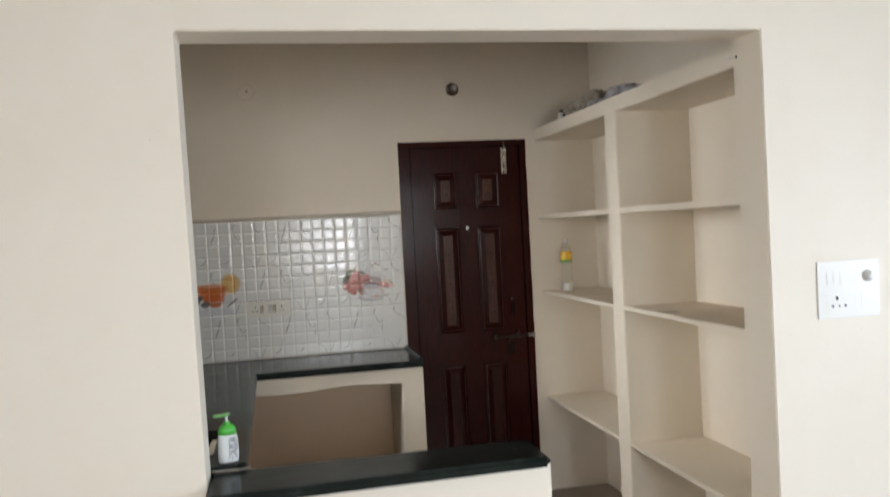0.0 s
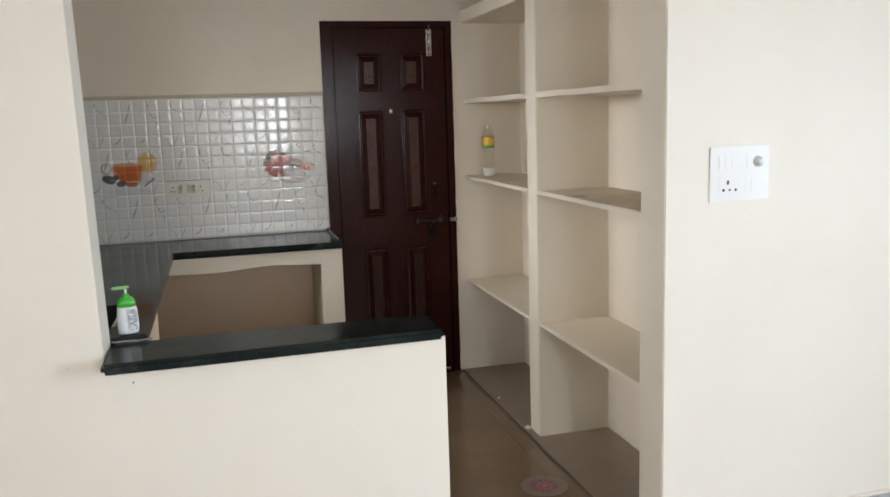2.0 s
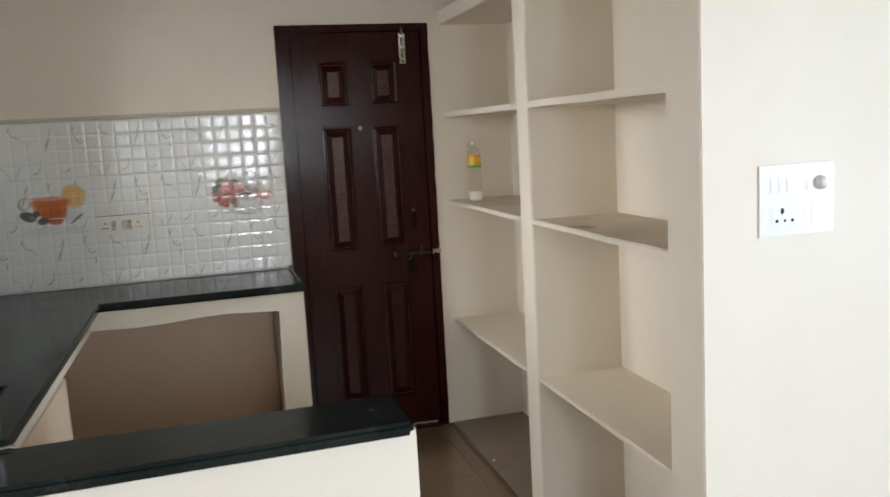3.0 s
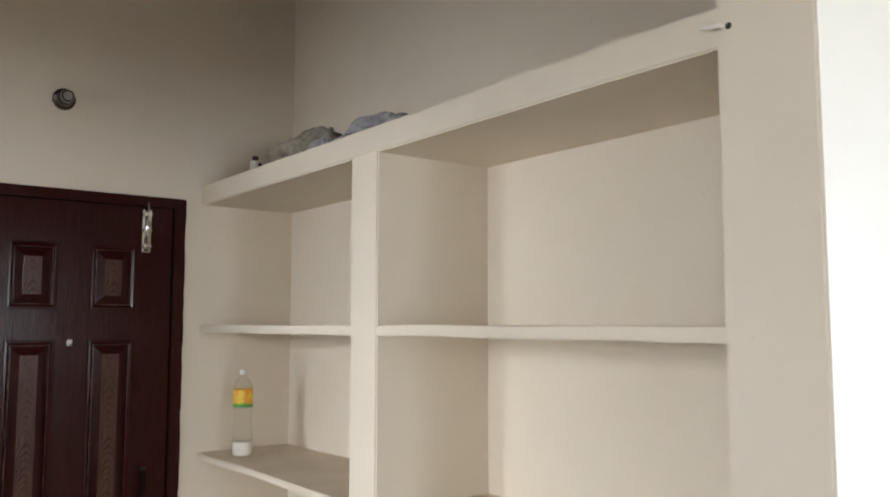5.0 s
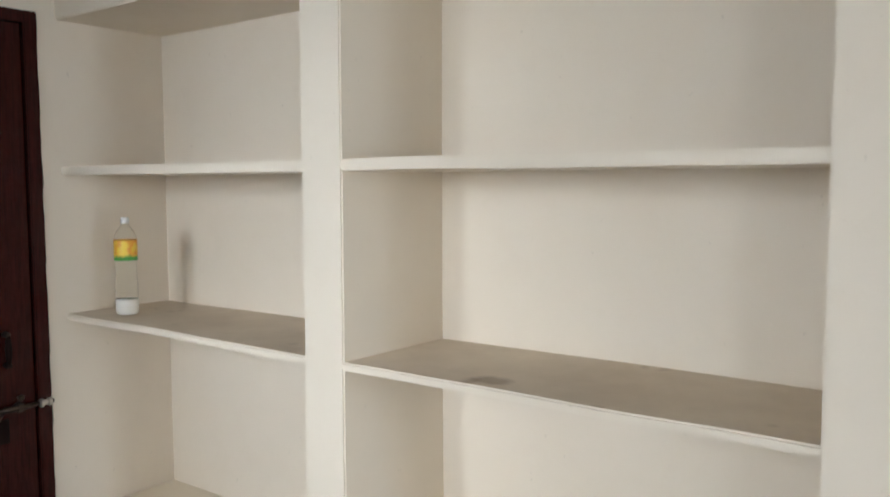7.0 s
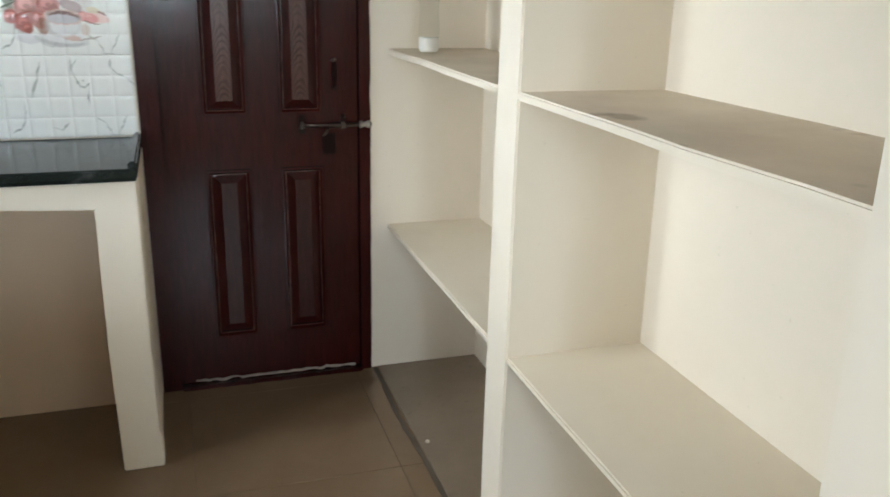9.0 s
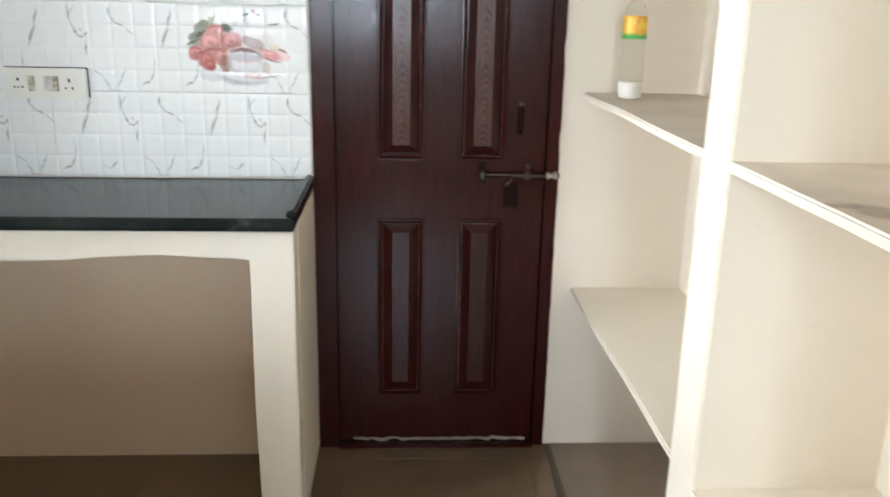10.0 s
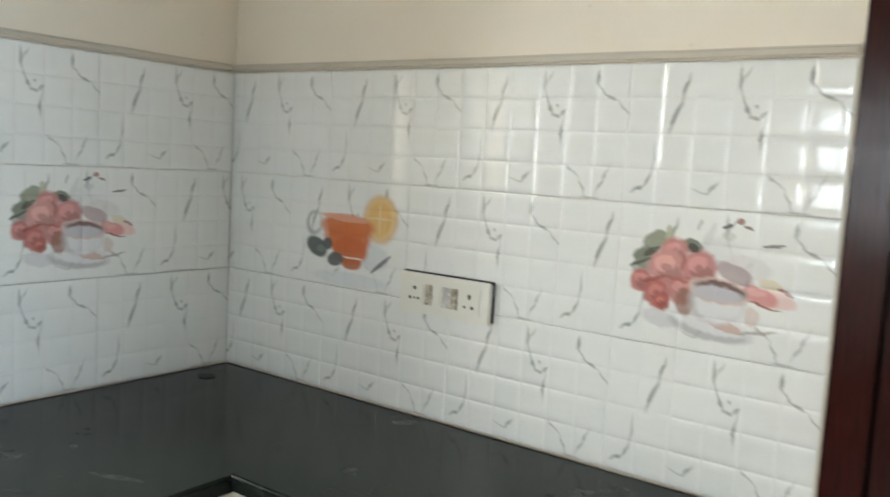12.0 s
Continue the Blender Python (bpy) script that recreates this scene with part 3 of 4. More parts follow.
grille_window("window_3", pose(XL - 0.018, 1.56, 1.30, 0, 0, 90), 0.24, 0.84, "narrow kitchen window with iron bars", 7)

# ---------------------------------------------------------------- door
door = tagged(new("door_1"), label="closed dark mahogany six-panel door, varnished and scuffed", category="door", kind="structure")
door.matrix_world = pose(0, 0, 0)
DX0, DX1, DTOP = -0.813, -0.058, 2.08
part("door_frame", box(DX0, -0.748, 2.300, 2.40, 0, DTOP, 0.003), DOOR, door)
part("door_frame", box(-0.098, DX1, 2.302, 2.40, 0, DTOP, 0.003), DOOR, door)
part("door_frame", box(-0.748, -0.098, 2.302, 2.40, 2.045, DTOP, 0.002), DOOR, door)
LX0, LX1, LY = -0.741, -0.102, 2.318
cols = ((-0.618, -0.473), (-0.369, -0.224))
rows = ((0.185, 0.79), (0.975, 1.585), (1.688, 1.902))
leaf = bmesh.new()
xs = [LX0, cols[0][0], cols[0][1], cols[1][0], cols[1][1], LX1]
zs = [0.018, *[z for r in rows for z in r], 2.042]
for i in range(5):
    for j in range(7):
        if not (i in (1, 3) and j in (1, 3, 5)):
            add_box(leaf, xs[i], xs[i + 1], LY, LY + 0.034, zs[j], zs[j + 1])
bmesh.ops.remove_doubles(leaf, verts=leaf.verts, dist=0.0002)
leaf_ob = part("door_leaf", leaf, DOOR, door)
for x0, x1 in cols:
    for z0, z1 in rows:
        pm = rings_of(bmesh.new(), x0, x1, z0, z1, [(-0.002, LY), (0.0, LY - 0.006), (0.007, LY - 0.0065), (0.014, LY + 0.001), (0.0155, LY + 0.0005), (0.0175, LY + 0.0015), (0.019, LY + 0.012)])
        moulding = part("panel_moulding", pm, DOOR, leaf_ob)
        moulding.data.materials.append(WORN)
        for f in moulding.data.polygons[12:16]:
            f.material_index = 1
        hw, hh = (x1 - x0) / 2 - 0.0185, (z1 - z0) / 2 - 0.0185
        pc = rings_of(bmesh.new(), -hw, hw, -hh, hh, [(0, 0.0118), (0.003, 0.0114), (0.026, 0.0030), (0.027, 0.0022)])
        panel = part("panel", pc, DOOR, leaf_ob, "raised wood-grain door panel")
        panel.location = ((x0 + x1) / 2, LY, (z0 + z1) / 2)
        panel.data.materials.append(LOW_PANEL if z1 < 0.9 else SHEEN_PANEL)
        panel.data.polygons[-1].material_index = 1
part("threshold", wobbly(cut_long(box(-0.748, -0.098, 2.285, 2.40, 0.001, 0.016, 0.003), 0.03), 0.003, 30), DOOR, door, "dark chipped threshold")
part("weather_strip", wobbly(cut_long(box(-0.70, -0.12, 2.309, 2.317, 0.020, 0.028, 0.002), 0.015), 0.007, 45), CEMENT, door, "flaking strip along the foot of the door")

# unseen slab behind the leaf, added to stop sky light leaking through gaps
part("door_stop", box(-0.80, -0.07, 2.357, 2.39, 0.0, 2.075), DOOR, door)
# broken plaster along the frame
rough_edge = cut_long(box(-0.0585, -0.0545, 2.3035, 2.3115, 0.005, 2.07, 0.001), 0.03)
for q in rough_edge.verts:
    q.co.x += 0.006 * noise.noise(Vector((0, 0, q.co.z * 14))) + 0.003 * noise.noise(Vector((0, 3, q.co.z * 45)))
part("plaster_edge", rough_edge, WALL, door, "rough plaster edge along the door frame")
rough_edge = cut_long(box(-0.8165, -0.8125, 2.3035, 2.3115, 1.70, 2.07, 0.001), 0.03)
for q in rough_edge.verts:
    q.co.x += 0.005 * noise.noise(Vector((0, 9, q.co.z * 14)))
part("plaster_edge", rough_edge, WALL, door, "rough plaster edge along the door frame")
# chrome tower bolt at the top
bolt = part("tower_bolt", box(-0.208, -0.176, LY - 0.004, LY - 0.0005, 1.885, 2.035, 0.002), CHROME, door, "chrome tower bolt")
part("bolt_rod", moved(lathe([(0.006, 1.89), (0.006, 2.06)], 12), pose(-0.192, LY - 0.012, 0)), CHROME, bolt, smooth=True)
for z in (1.90, 1.955, 2.01):
    part("bolt_clip", box(-0.206, -0.178, LY - 0.019, LY - 0.004, z, z + 0.014, 0.003), CHROME, bolt)
# sliding latch across the lock rail
latch = part("slide_latch", moved(lathe([(0.0065, 0), (0.0065, 0.09), (0.0095, 0.094), (0.0095, 0.15), (0.007, 0.154), (0.007, 0.235)], 12), pose(-0.292, LY - 0.02, 0.935, 0, 90, 0)), OLD_BRASS, door, "tarnished sliding latch", True)
part("latch_plate", box(-0.306, -0.284, LY - 0.004, LY - 0.0004, 0.905, 0.972, 0.003), AGED_PLATE, latch)
part("latch_post", box(-0.302, -0.288, LY - 0.03, LY - 0.004, 0.922, 0.948, 0.004), OLD_BRASS, latch)
part("latch_collar", box(-0.168, -0.146, LY - 0.03, LY - 0.0004, 0.922, 0.948, 0.004), OLD_BRASS, latch)
part("latch_knob", moved(lathe([(0.004, 0), (0.009, 0.006), (0.009, 0.014), (0.004, 0.018)], 14), pose(-0.157, LY - 0.03, 0.955)), OLD_BRASS, latch, smooth=True)
part("latch_keeper", moved(lathe([(0.007, 0), (0.013, 0.003), (0.013, 0.010), (0.008, 0.013), (0.008, 0.024), (0.013, 0.027), (0.012, 0.036)], 16), pose(-0.100, LY - 0.02, 0.935, 0, 90, 0)), STEEL, latch, "bright steel keeper")
part("lock_plate", box(-0.226, -0.180, LY - 0.0025, LY - 0.0004, 0.832, 0.905, 0.001), AGED_PLATE, latch, "dark stained lock plate")
part("latch_tail", moved(lathe([(0.004, 0), (0.0045, 0.03), (0.003, 0.042)], 10), pose(-0.200, LY - 0.018, 0.932, 0, 215, 0)), OLD_BRASS, latch, smooth=True)
# pull handle above it, peephole tag
pull = part("pull_handle", moved(lathe([(0.004, 0), (0.0075, 0.02), (0.009, 0.045), (0.0075, 0.07), (0.004, 0.09)], 14), pose(-0.184, LY - 0.026, 1.062)), AGED_PLATE, door, "small dark varnished pull handle", True)
for z in (1.056, 1.146):
    part("pull_post", box(-0.192, -0.176, LY - 0.031, LY - 0.0005, z, z + 0.013, 0.003), OLD_BRASS if z > 1.1 else AGED_PLATE, pull)
part("viewer_tag", box(-0.436, -0.420, LY - 0.004, LY - 0.0005, 1.568, 1.588, 0.002), WHITE_PLASTIC, door, "white paper tag")
part("tag_hole", moved(lathe([(0.003, 0), (0.003, 0.0012)], 10), pose(-0.425, LY - 0.004, 1.572, 90, 0, 0)), HOLE, door)

# ---------------------------------------------------------------- built-in shelves
shelves = thing("built_in_shelf", pose(0, 0, 0), "cream painted masonry shelves with dusty tops, filling the niche", "shelf")
DY0, DY1 = 1.142, 1.267
part("divider", wobbly(cut_long(box(0, XR + 0.02, DY0, DY1, -0.002, 2.075, 0.004), 0.3), 0.003, 2.2, True), SHELF_PAINT, shelves)
part("loft_slab", wobbly(cut_long(box(0, XR + 0.02, FT - 0.02, YB + 0.02, 2.068, 2.137, 0.004), 0.3), 0.003, 2.0), SHELF_PAINT, shelves, "thick loft slab over the shelves")
for z, thick in ((1.635, 0.025), (1.190, 0.019), (0.566, 0.017)):
    for y0, y1 in ((FT - 0.02, DY0 + 0.01), (DY1 - 0.01, YB + 0.02)):
        board = wobbly(cut_long(box(0.002, XR + 0.02, y0, y1, z - thick, z, 0.004), 0.14), 0.0035, 3.1)
        ob = part("shelf_board", board, SHELF_PAINT, shelves)
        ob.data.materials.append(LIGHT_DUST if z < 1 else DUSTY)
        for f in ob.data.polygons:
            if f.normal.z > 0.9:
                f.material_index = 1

# ---------------------------------------------------------------- kitchen counter
def slab(name, x0, x1, y0, y1, z0, z1, parent, label=""):
    return part(name, box(x0, x1, y0, y1, z0, z1, 0.0 if name == "granite_slab" else 0.006, 3), GRANITE, parent, label)


CT, CB = 0.917, 0.884
CY, CX, CE = 1.805, -1.655, -0.815
worktop = thing("worktop", pose(0, 0, 0), "black granite L-shaped kitchen worktop with a raised edge", "worktop")
slab("granite_slab", XL + 0.012, CE, CY, YB - 0.012, CB, CT, worktop)
SX0, SX1, SY0, SY1 = -2.16, -1.745, 0.30, 0.66
slab("granite_slab", XL + 0.012, CX, SY1, CY, CB, CT, worktop)
slab("granite_slab", XL + 0.012, CX, 0.165, SY0, CB, CT, worktop)
slab("granite_slab", XL + 0.012, SX0, SY0, SY1, CB, CT, worktop)
slab("granite_slab", SX1, CX, SY0, SY1, CB, CT, worktop)
slab("edge_strip", CX - 0.004, CE + 0.004, CY - 0.012, CY + 0.022, CB + 0.006, CT + 0.003, worktop, "doubled granite edge")
slab("edge_strip", CX - 0.022, CX + 0.012, 0.166, CY - 0.012, CB + 0.006, CT + 0.003, worktop, "doubled granite edge")
slab("end_lip", CE - 0.020, CE + 0.004, CY + 0.020, YB - 0.012, CB + 0.004, CT + 0.016, worktop, "raised granite lip at the end")
part("drain_hole", moved(lathe([(0.020, 0), (0.020, 0.002)], 20), pose(-2.20, 2.17, CT + 0.0005)), HOLE, worktop, "small round pipe hole")
sink = thing("sink", pose(0, 0, 0), "black kitchen sink basin set into the worktop", "sink")
bas = bmesh.new()
for x0, x1, y0, y1, z0, z1 in ((SX0, SX1, SY0, SY1, 0.70, 0.705), (SX0, SX0 + 0.006, SY0, SY1, 0.705, 0.918), (SX1 - 0.006, SX1, SY0, SY1, 0.705, 0.918), (SX0 + 0.006, SX1 - 0.006, SY0, SY0 + 0.006, 0.705, 0.918), (SX0 + 0.006, SX1 - 0.006, SY1 - 0.006, SY1, 0.705, 0.918)):
    add_box(bas, x0, x1, y0, y1, z0, z1)
part("basin", bas, SINK, sink)
part("drain", moved(lathe([(0.035, 0), (0.04, 0.003), (0.03, 0.004)], 20), pose(-1.95, 0.48, 0.705)), STEEL, sink)

base = thing("counter_base", pose(0, 0, 0), "cream plastered counter base with open space below", "counter")
# apron with an uneven lower edge, the end leg and the two supports
pts = [(CX - 0.05, 0.806), (-1.50, 0.800), (-1.40, 0.803), (-1.30, 0.812), (-1.15, 0.818), (-1.05, 0.812), (-0.928, 0.806), (-0.931, 0.4), (-0.924, 0.0), (-0.809, 0.0), (-0.810, 0.10), (-0.817, 0.12), (-0.817, CB - 0.001), (CX - 0.05, CB - 0.001)]
part("apron", outline(pts, CY + 0.012, CY + 0.10, 0.004), SHELF_PAINT, base)
part("end_wall", box(-0.926, -0.8155, CY + 0.098, YB - 0.001, 0.0, CB - 0.001), SHELF_PAINT, base)
part("side_apron", box(CX - 0.13, CX - 0.035, 0.30, CY + 0.012, 0.80, CB - 0.001, 0.006), SHELF_PAINT, base)
part("side_leg", box(XL + 0.001, CX - 0.012, FT + 0.001, 0.30, 0.0, CB - 0.001, 0.006), SHELF_PAINT, base)
part("side_pier", wobbly(cut_long(box(-1.742, -1.692, 0.301, 1.17, 0.0, 0.799, 0.010, 3), 0.2), 0.003, 3), TAN, base)

# granite ledge on the half wall
shape = wobbly(cut_long(box(-1.748, -0.772, -0.052, FT + 0.008, 0.8685, 0.901, 0.010, 4), 0.2), 0.002, 4)
for q in shape.verts:
    if q.co.y < 0:
        q.co.y += 0.030 * (q.co.x + 0.772)
ledge = tagged(new("ledge", mesh_of("ledge", shape, GRANITE)),
               label="black granite ledge on the half wall", category="ledge")
part("caulk_line", wobbly(cut_long(box(-1.745, -1.63, FT - 0.004, FT + 0.008, 0.9012, 0.905, 0.001), 0.02), 0.003, 50), CEMENT, ledge, "pale caulk along the joint")

# ---------------------------------------------------------------- things
def switch_module(parent, x0, x1, z0, z1, y, mat):
    ob = part("switch", box(x0, x1, y - 0.0012, y - 0.0002, z0, z1, 0.0004), mat, parent)
    part("rocker", box(x0 + 0.003, x1 - 0.003, y - 0.0022, y - 0.0012, z0 + 0.003, (z0 + z1) / 2, 0.0005), mat, ob)
    return ob


def socket(parent, x, z, y, mat, size=0.046):
    ob = part("socket", box(x - size / 2, x + size / 2, y - 0.004, y - 0.0002, z - size / 2, z + size / 2, 0.001), mat, parent)
    for dx, dz, r in ((0, 0.012, 0.0042), (-0.011, -0.010, 0.0034), (0.011, -0.010, 0.0034), (0.0, -0.010, 0.0026)):
        part("pin_hole", moved(lathe([(r, 0), (r, 0.001)], 10), pose(x + dx, y - 0.0040, z + dz, 90, 0, 0)), HOLE, ob)
    return ob


board = thing("switchboard", pose(0, 0, 0), "white modular switchboard with fan knob and socket on the cream wall", "switchboard")
part("plate", box(0.160, 0.387, -0.0045, 0, 1.228, 1.412, 0.002, 3), WHITE_PLASTIC, board)
for x, z, wide, high in ((0.190, 1.335, 0.096, 0.048), (0.296, 1.335, 0.070, 0.048), (0.190, 1.252, 0.096, 0.058), (0.296, 1.252, 0.070, 0.058)):
    part("module_frame", box(x, x + wide, -0.0050, -0.0043, z, z + high, 0.0006), WHITE_PLASTIC, board)
for x, wide in ((0.193, 0.021), (0.216, 0.021), (0.241, 0.042)):
    switch_module(board, x, x + wide, 1.338, 1.380, -0.0050, WHITE_PLASTIC)
switch_module(board, 0.299, 0.320, 1.338, 1.380, -0.0050, WHITE_PLASTIC)
knob = part("fan_knob", moved(lathe([(0.019, 0), (0.0185, 0.006), (0.013, 0.008), (0.012, 0.015), (0.010, 0.017)], 24), pose(0.344, -0.0048, 1.359, 90, 0, 0)), GREY_PLASTIC, board, "grey fan regulator knob", True)
part("pointer", box(0.342, 0.346, -0.0232, -0.0212, 1.359, 1.369), WHITE_PLASTIC, knob)
power = part("socket", box(0.197, 0.277, -0.0058, -0.0050, 1.256, 1.306, 0.0008), WHITE_PLASTIC, board)
for x, z, r, tall in ((0.228, 1.293, 0.0046, 1.7), (0.212, 1.268, 0.0046, 1.0), (0.236, 1.268, 0.0034, 1.1), (0.258, 1.268, 0.0044, 1.1)):
    part("pin_hole", moved(lathe([(r, 0), (r, 0.001)], 12), pose(x, -0.0058, z, 90, 0, 0) @ Matrix.Diagonal((1, tall, 1, 1))), HOLE, power)
switch_module(board, 0.316, 0.362, 1.256, 1.306, -0.0050, WHITE_PLASTIC)

kboard = thing("switchboard", pose(0, -0.006, 0), "aged cream socket board with stained switches on veined tiles", "switchboard")
KY = 2.301
# near-black box stands in for the plate's shadow at top and right
part("back_box", box(-1.690, -1.4545, KY - 0.005, KY + 0.008, 1.153, 1.2405, 0.002), HOLE, kboard, "dark backing for the shadow line round the plate")
part("plate", box(-1.694, -1.456, KY - 0.010, KY + 0.008, 1.150, 1.238, 0.003), CREAM_PLASTIC, kboard)
part("inner_frame", box(-1.672, -1.478, KY - 0.0114, KY - 0.010, 1.166, 1.222, 0.0010), CREAM_PLASTIC, kboard)
socket(kboard, -1.648, 1.194, KY - 0.0114, CREAM_PLASTIC)
worn_socket = part("socket", box(-1.531, -1.481, KY - 0.0135, KY - 0.0114, 1.171, 1.217, 0.001), CREAM_PLASTIC, kboard, "stained cream socket")
for x, z, r, tall in ((-1.505, 1.204, 0.0033, 1.9), (-1.516, 1.182, 0.0028, 1.0), (-1.497, 1.182, 0.0036, 1.0)):
    part("pin_hole", moved(lathe([(r, 0), (r, 0.001)], 12), pose(x, KY - 0.0135, z, 90, 0, 0) @ Matrix.Diagonal((1, tall, 1, 1))), HOLE, worn_socket)
for x, mt in ((-1.622, STAINED), (-1.600, CREAM_PLASTIC), (-1.577, GREY_STAIN), (-1.555, STAINED)):
    switch_module(kboard, x, x + 0.020, 1.172, 1.216, KY - 0.0114, mt)

cover = thing("junction_box", pose(-1.63, YB, 2.381, 90, 0, 0), "round cream junction box cover on the kitchen wall", "junction box")
part("cover", lathe([(0.043, 0), (0.043, 0.004), (0.038, 0.008), (0.030, 0.009)], 28), WALL, cover, smooth=False)
part("screw_hole", moved(lathe([(0.005, 0), (0.005, 0.001)], 10), pose(0.002, 0.004, 0.009)), HOLE, cover)
holder = thing("bulb_holder", pose(-0.478, YB, 2.376, 90, 0, 0), "brown bakelite bulb holder without a bulb", "bulb holder")
part("base_ring", lathe([(0.036, 0), (0.036, 0.008), (0.030, 0.012)], 24), BROWN_PLASTIC, holder)
part("cup", lathe([(0.026, 0.012), (0.026, 0.030), (0.021, 0.040), (0.020, 0.058), (0.015, 0.058), (0.014, 0.045)], 24), BROWN_PLASTIC, holder)
part("metal_rim", lathe([(0.0212, 0.046), (0.0212, 0.057)], 24), STEEL, holder, "thin metal rim")
part("screw", box(-0.034, -0.022, -0.010, 0.010, 0.010, 0.016, 0.003), CREAM_PLASTIC, holder)

hook = thing("cable_stub", pose(-0.002, 0.150, 2.100), "white cable stub poking from a hole in the jamb", "cable")
curve = bpy.data.curves.new("wire", "CURVE")
curve.dimensions, curve.bevel_depth, curve.bevel_resolution = "3D", 0.0035, 3
spline = curve.splines.new("POLY")
spline.points.add(3)
for p, q in zip(spline.points, ((0.004, 0, 0, 1), (-0.008, 0.004, 0.001, 1), (-0.014, 0.014, -0.002, 1), (-0.014, 0.030, 0.003, 1))):
    p.co = q
curve.materials.append(WHITE_PLASTIC)
wire = new("wire", curve)
wire.parent = hook
part("wall_hole", moved(lathe([(0.0055, 0), (0.0055, 0.001)], 14), pose(0.0, -0.010, -0.002, 0, -90, 0)), HOLE, hook)

# soap pump
soap = thing("soap_dispenser", pose(-1.698, 0.198, CT + 0.0035, 0, 0, 12) @ Matrix.Scale(0.87, 4), "white hand-wash bottle with bright green pump collar", "soap bottle")
flat = Matrix.Diagonal((1.0, 0.62, 1, 1))
part("body", moved(lathe([(0.030, 0), (0.034, 0.004), (0.0345, 0.03), (0.033, 0.075), (0.031, 0.094)], 32), flat), SOAP_WHITE, soap, smooth=True)
part("label", moved(lathe([(0.0352, 0.016), (0.0352, 0.03), (0.0338, 0.075), (0.0328, 0.086)], 32), flat @ Matrix.Translation((0.0006, -0.0, 0)) @ Matrix.Diagonal((1, 1, 1, 1))), SOAP_WHITE, soap)
lab = box(0.0, 0.030, -0.0245, -0.0205, 0.010, 0.086, 0.001)
for q in lab.verts:
    q.co.y += 0.010 * (q.co.x / 0.034) ** 2
part("printed_label", lab, SOAP_LABEL, soap, "grey printed label with unreadable text")
part("shoulder", moved(lathe([(0.0315, 0.0945), (0.030, 0.110), (0.024, 0.124), (0.013, 0.130)], 32), flat), GREEN_PLASTIC, soap, "bright green shoulder", True)
part("collar", lathe([(0.012, 0.128), (0.012, 0.138), (0.006, 0.139)], 20), GREEN_PLASTIC, soap)
part("stem", lathe([(0.004, 0.139), (0.004, 0.158)], 12), SOAP_WHITE, soap)
part("nozzle", moved(box(-0.046, 0.014, -0.008, 0.008, 0.156, 0.166, 0.004, 3), pose(0, 0, 0)), CLEAR_GREEN, soap, "pale green pump nozzle")

# bottle with powder
bottle = thing("plastic_bottle", pose(0.098, 2.137, 1.1925) @ Matrix.Diagonal((0.80, 0.80, 0.92, 1)), "clear plastic bottle with orange wrapper and white powder", "bottle")
part("shell", lathe([(0.030, 0), (0.038, 0.004), (0.041, 0.02), (0.041, 0.05), (0.0395, 0.055), (0.041, 0.06), (0.041, 0.085), (0.0395, 0.09), (0.0405, 0.096), (0.039, 0.112), (0.036, 0.122), (0.036, 0.15), (0.0385, 0.165), (0.041, 0.178), (0.041, 0.242), (0.037, 0.258), (0.028, 0.274), (0.016, 0.285), (0.0135, 0.292), (0.0135, 0.296)], 36), PET, bottle, smooth=True)
part("powder", lathe([(0.0305, -0.0005), (0.0385, 0.004), (0.0415, 0.02), (0.0415, 0.046), (0.0412, 0.050)], 32), POWDER, bottle, "white powder in the bottom", True)
part("wrapper", lathe([(0.0418, 0.177), (0.0422, 0.180), (0.0422, 0.240), (0.0416, 0.243)], 36), WRAP, bottle, "orange, yellow and green wrapper", True)
part("cap", lathe([(0.0155, 0.2965), (0.0155, 0.312), (0.013, 0.316)], 24), SOAP_WHITE, bottle, "white screw cap")


def crumpled(rx, ry, rz, seed, rough):
    bm = bmesh.new()
    bmesh.ops.create_icosphere(bm, subdivisions=5, radius=1)
    for q in bm.verts:
        d = q.co.normalized()
        k = 1 + 0.30 * noise.noise(d * 1.7 + Vector((seed, 0, 0))) + rough * abs(noise.noise(d * 3.1 + Vector((0, seed, 0)))) + 0.3 * rough * noise.noise(d * 6 + Vector((seed, seed, 0)))
        p = Vector((d.x * rx * k, d.y * ry * k, d.z * rz * k))
        p.z = max(p.z, -rz * 0.35) + rz * 0.35
        q.co = p
    return bm


def bag(name, m, size, seed, mat, label):
    b = tagged(new(name, mesh_of(name, crumpled(*size, seed, 0.28), mat)), label=label, category="bag")
    b.matrix_world = m
    return b


bag("plastic_bag", pose(0.15, 1.77, 2.137, 0, 0, 4), (0.10, 0.165, 0.085), 3.1, BAG_GREY, "crumpled grey-brown plastic bag on the loft")
bag("plastic_bag", pose(0.15, 1.37, 2.137, 0, 0, -6), (0.09, 0.19, 0.058), 8.4, BAG_BLUE, "crumpled blue-grey plastic bag on the loft")
bag("plastic_bag", pose(0.09, 1.565, 2.137, 0, 0, 10), (0.045, 0.06, 0.038), 5.7, BAG_BLUE, "small twisted end of a pale plastic bag")
tin = thing("small_bottle", pose(0.055, 1.985, 2.142), "small cream and dark bottle on the loft", "bottle")
part("body", lathe([(0.015, 0), (0.017, 0.003), (0.017, 0.035), (0.012, 0.042)], 20), CREAM_PLASTIC, tin)
part("label", box(0.002, 0.0175, -0.0165, -0.004, 0.008, 0.034, 0.002), HOLE, tin, "dark label patch")
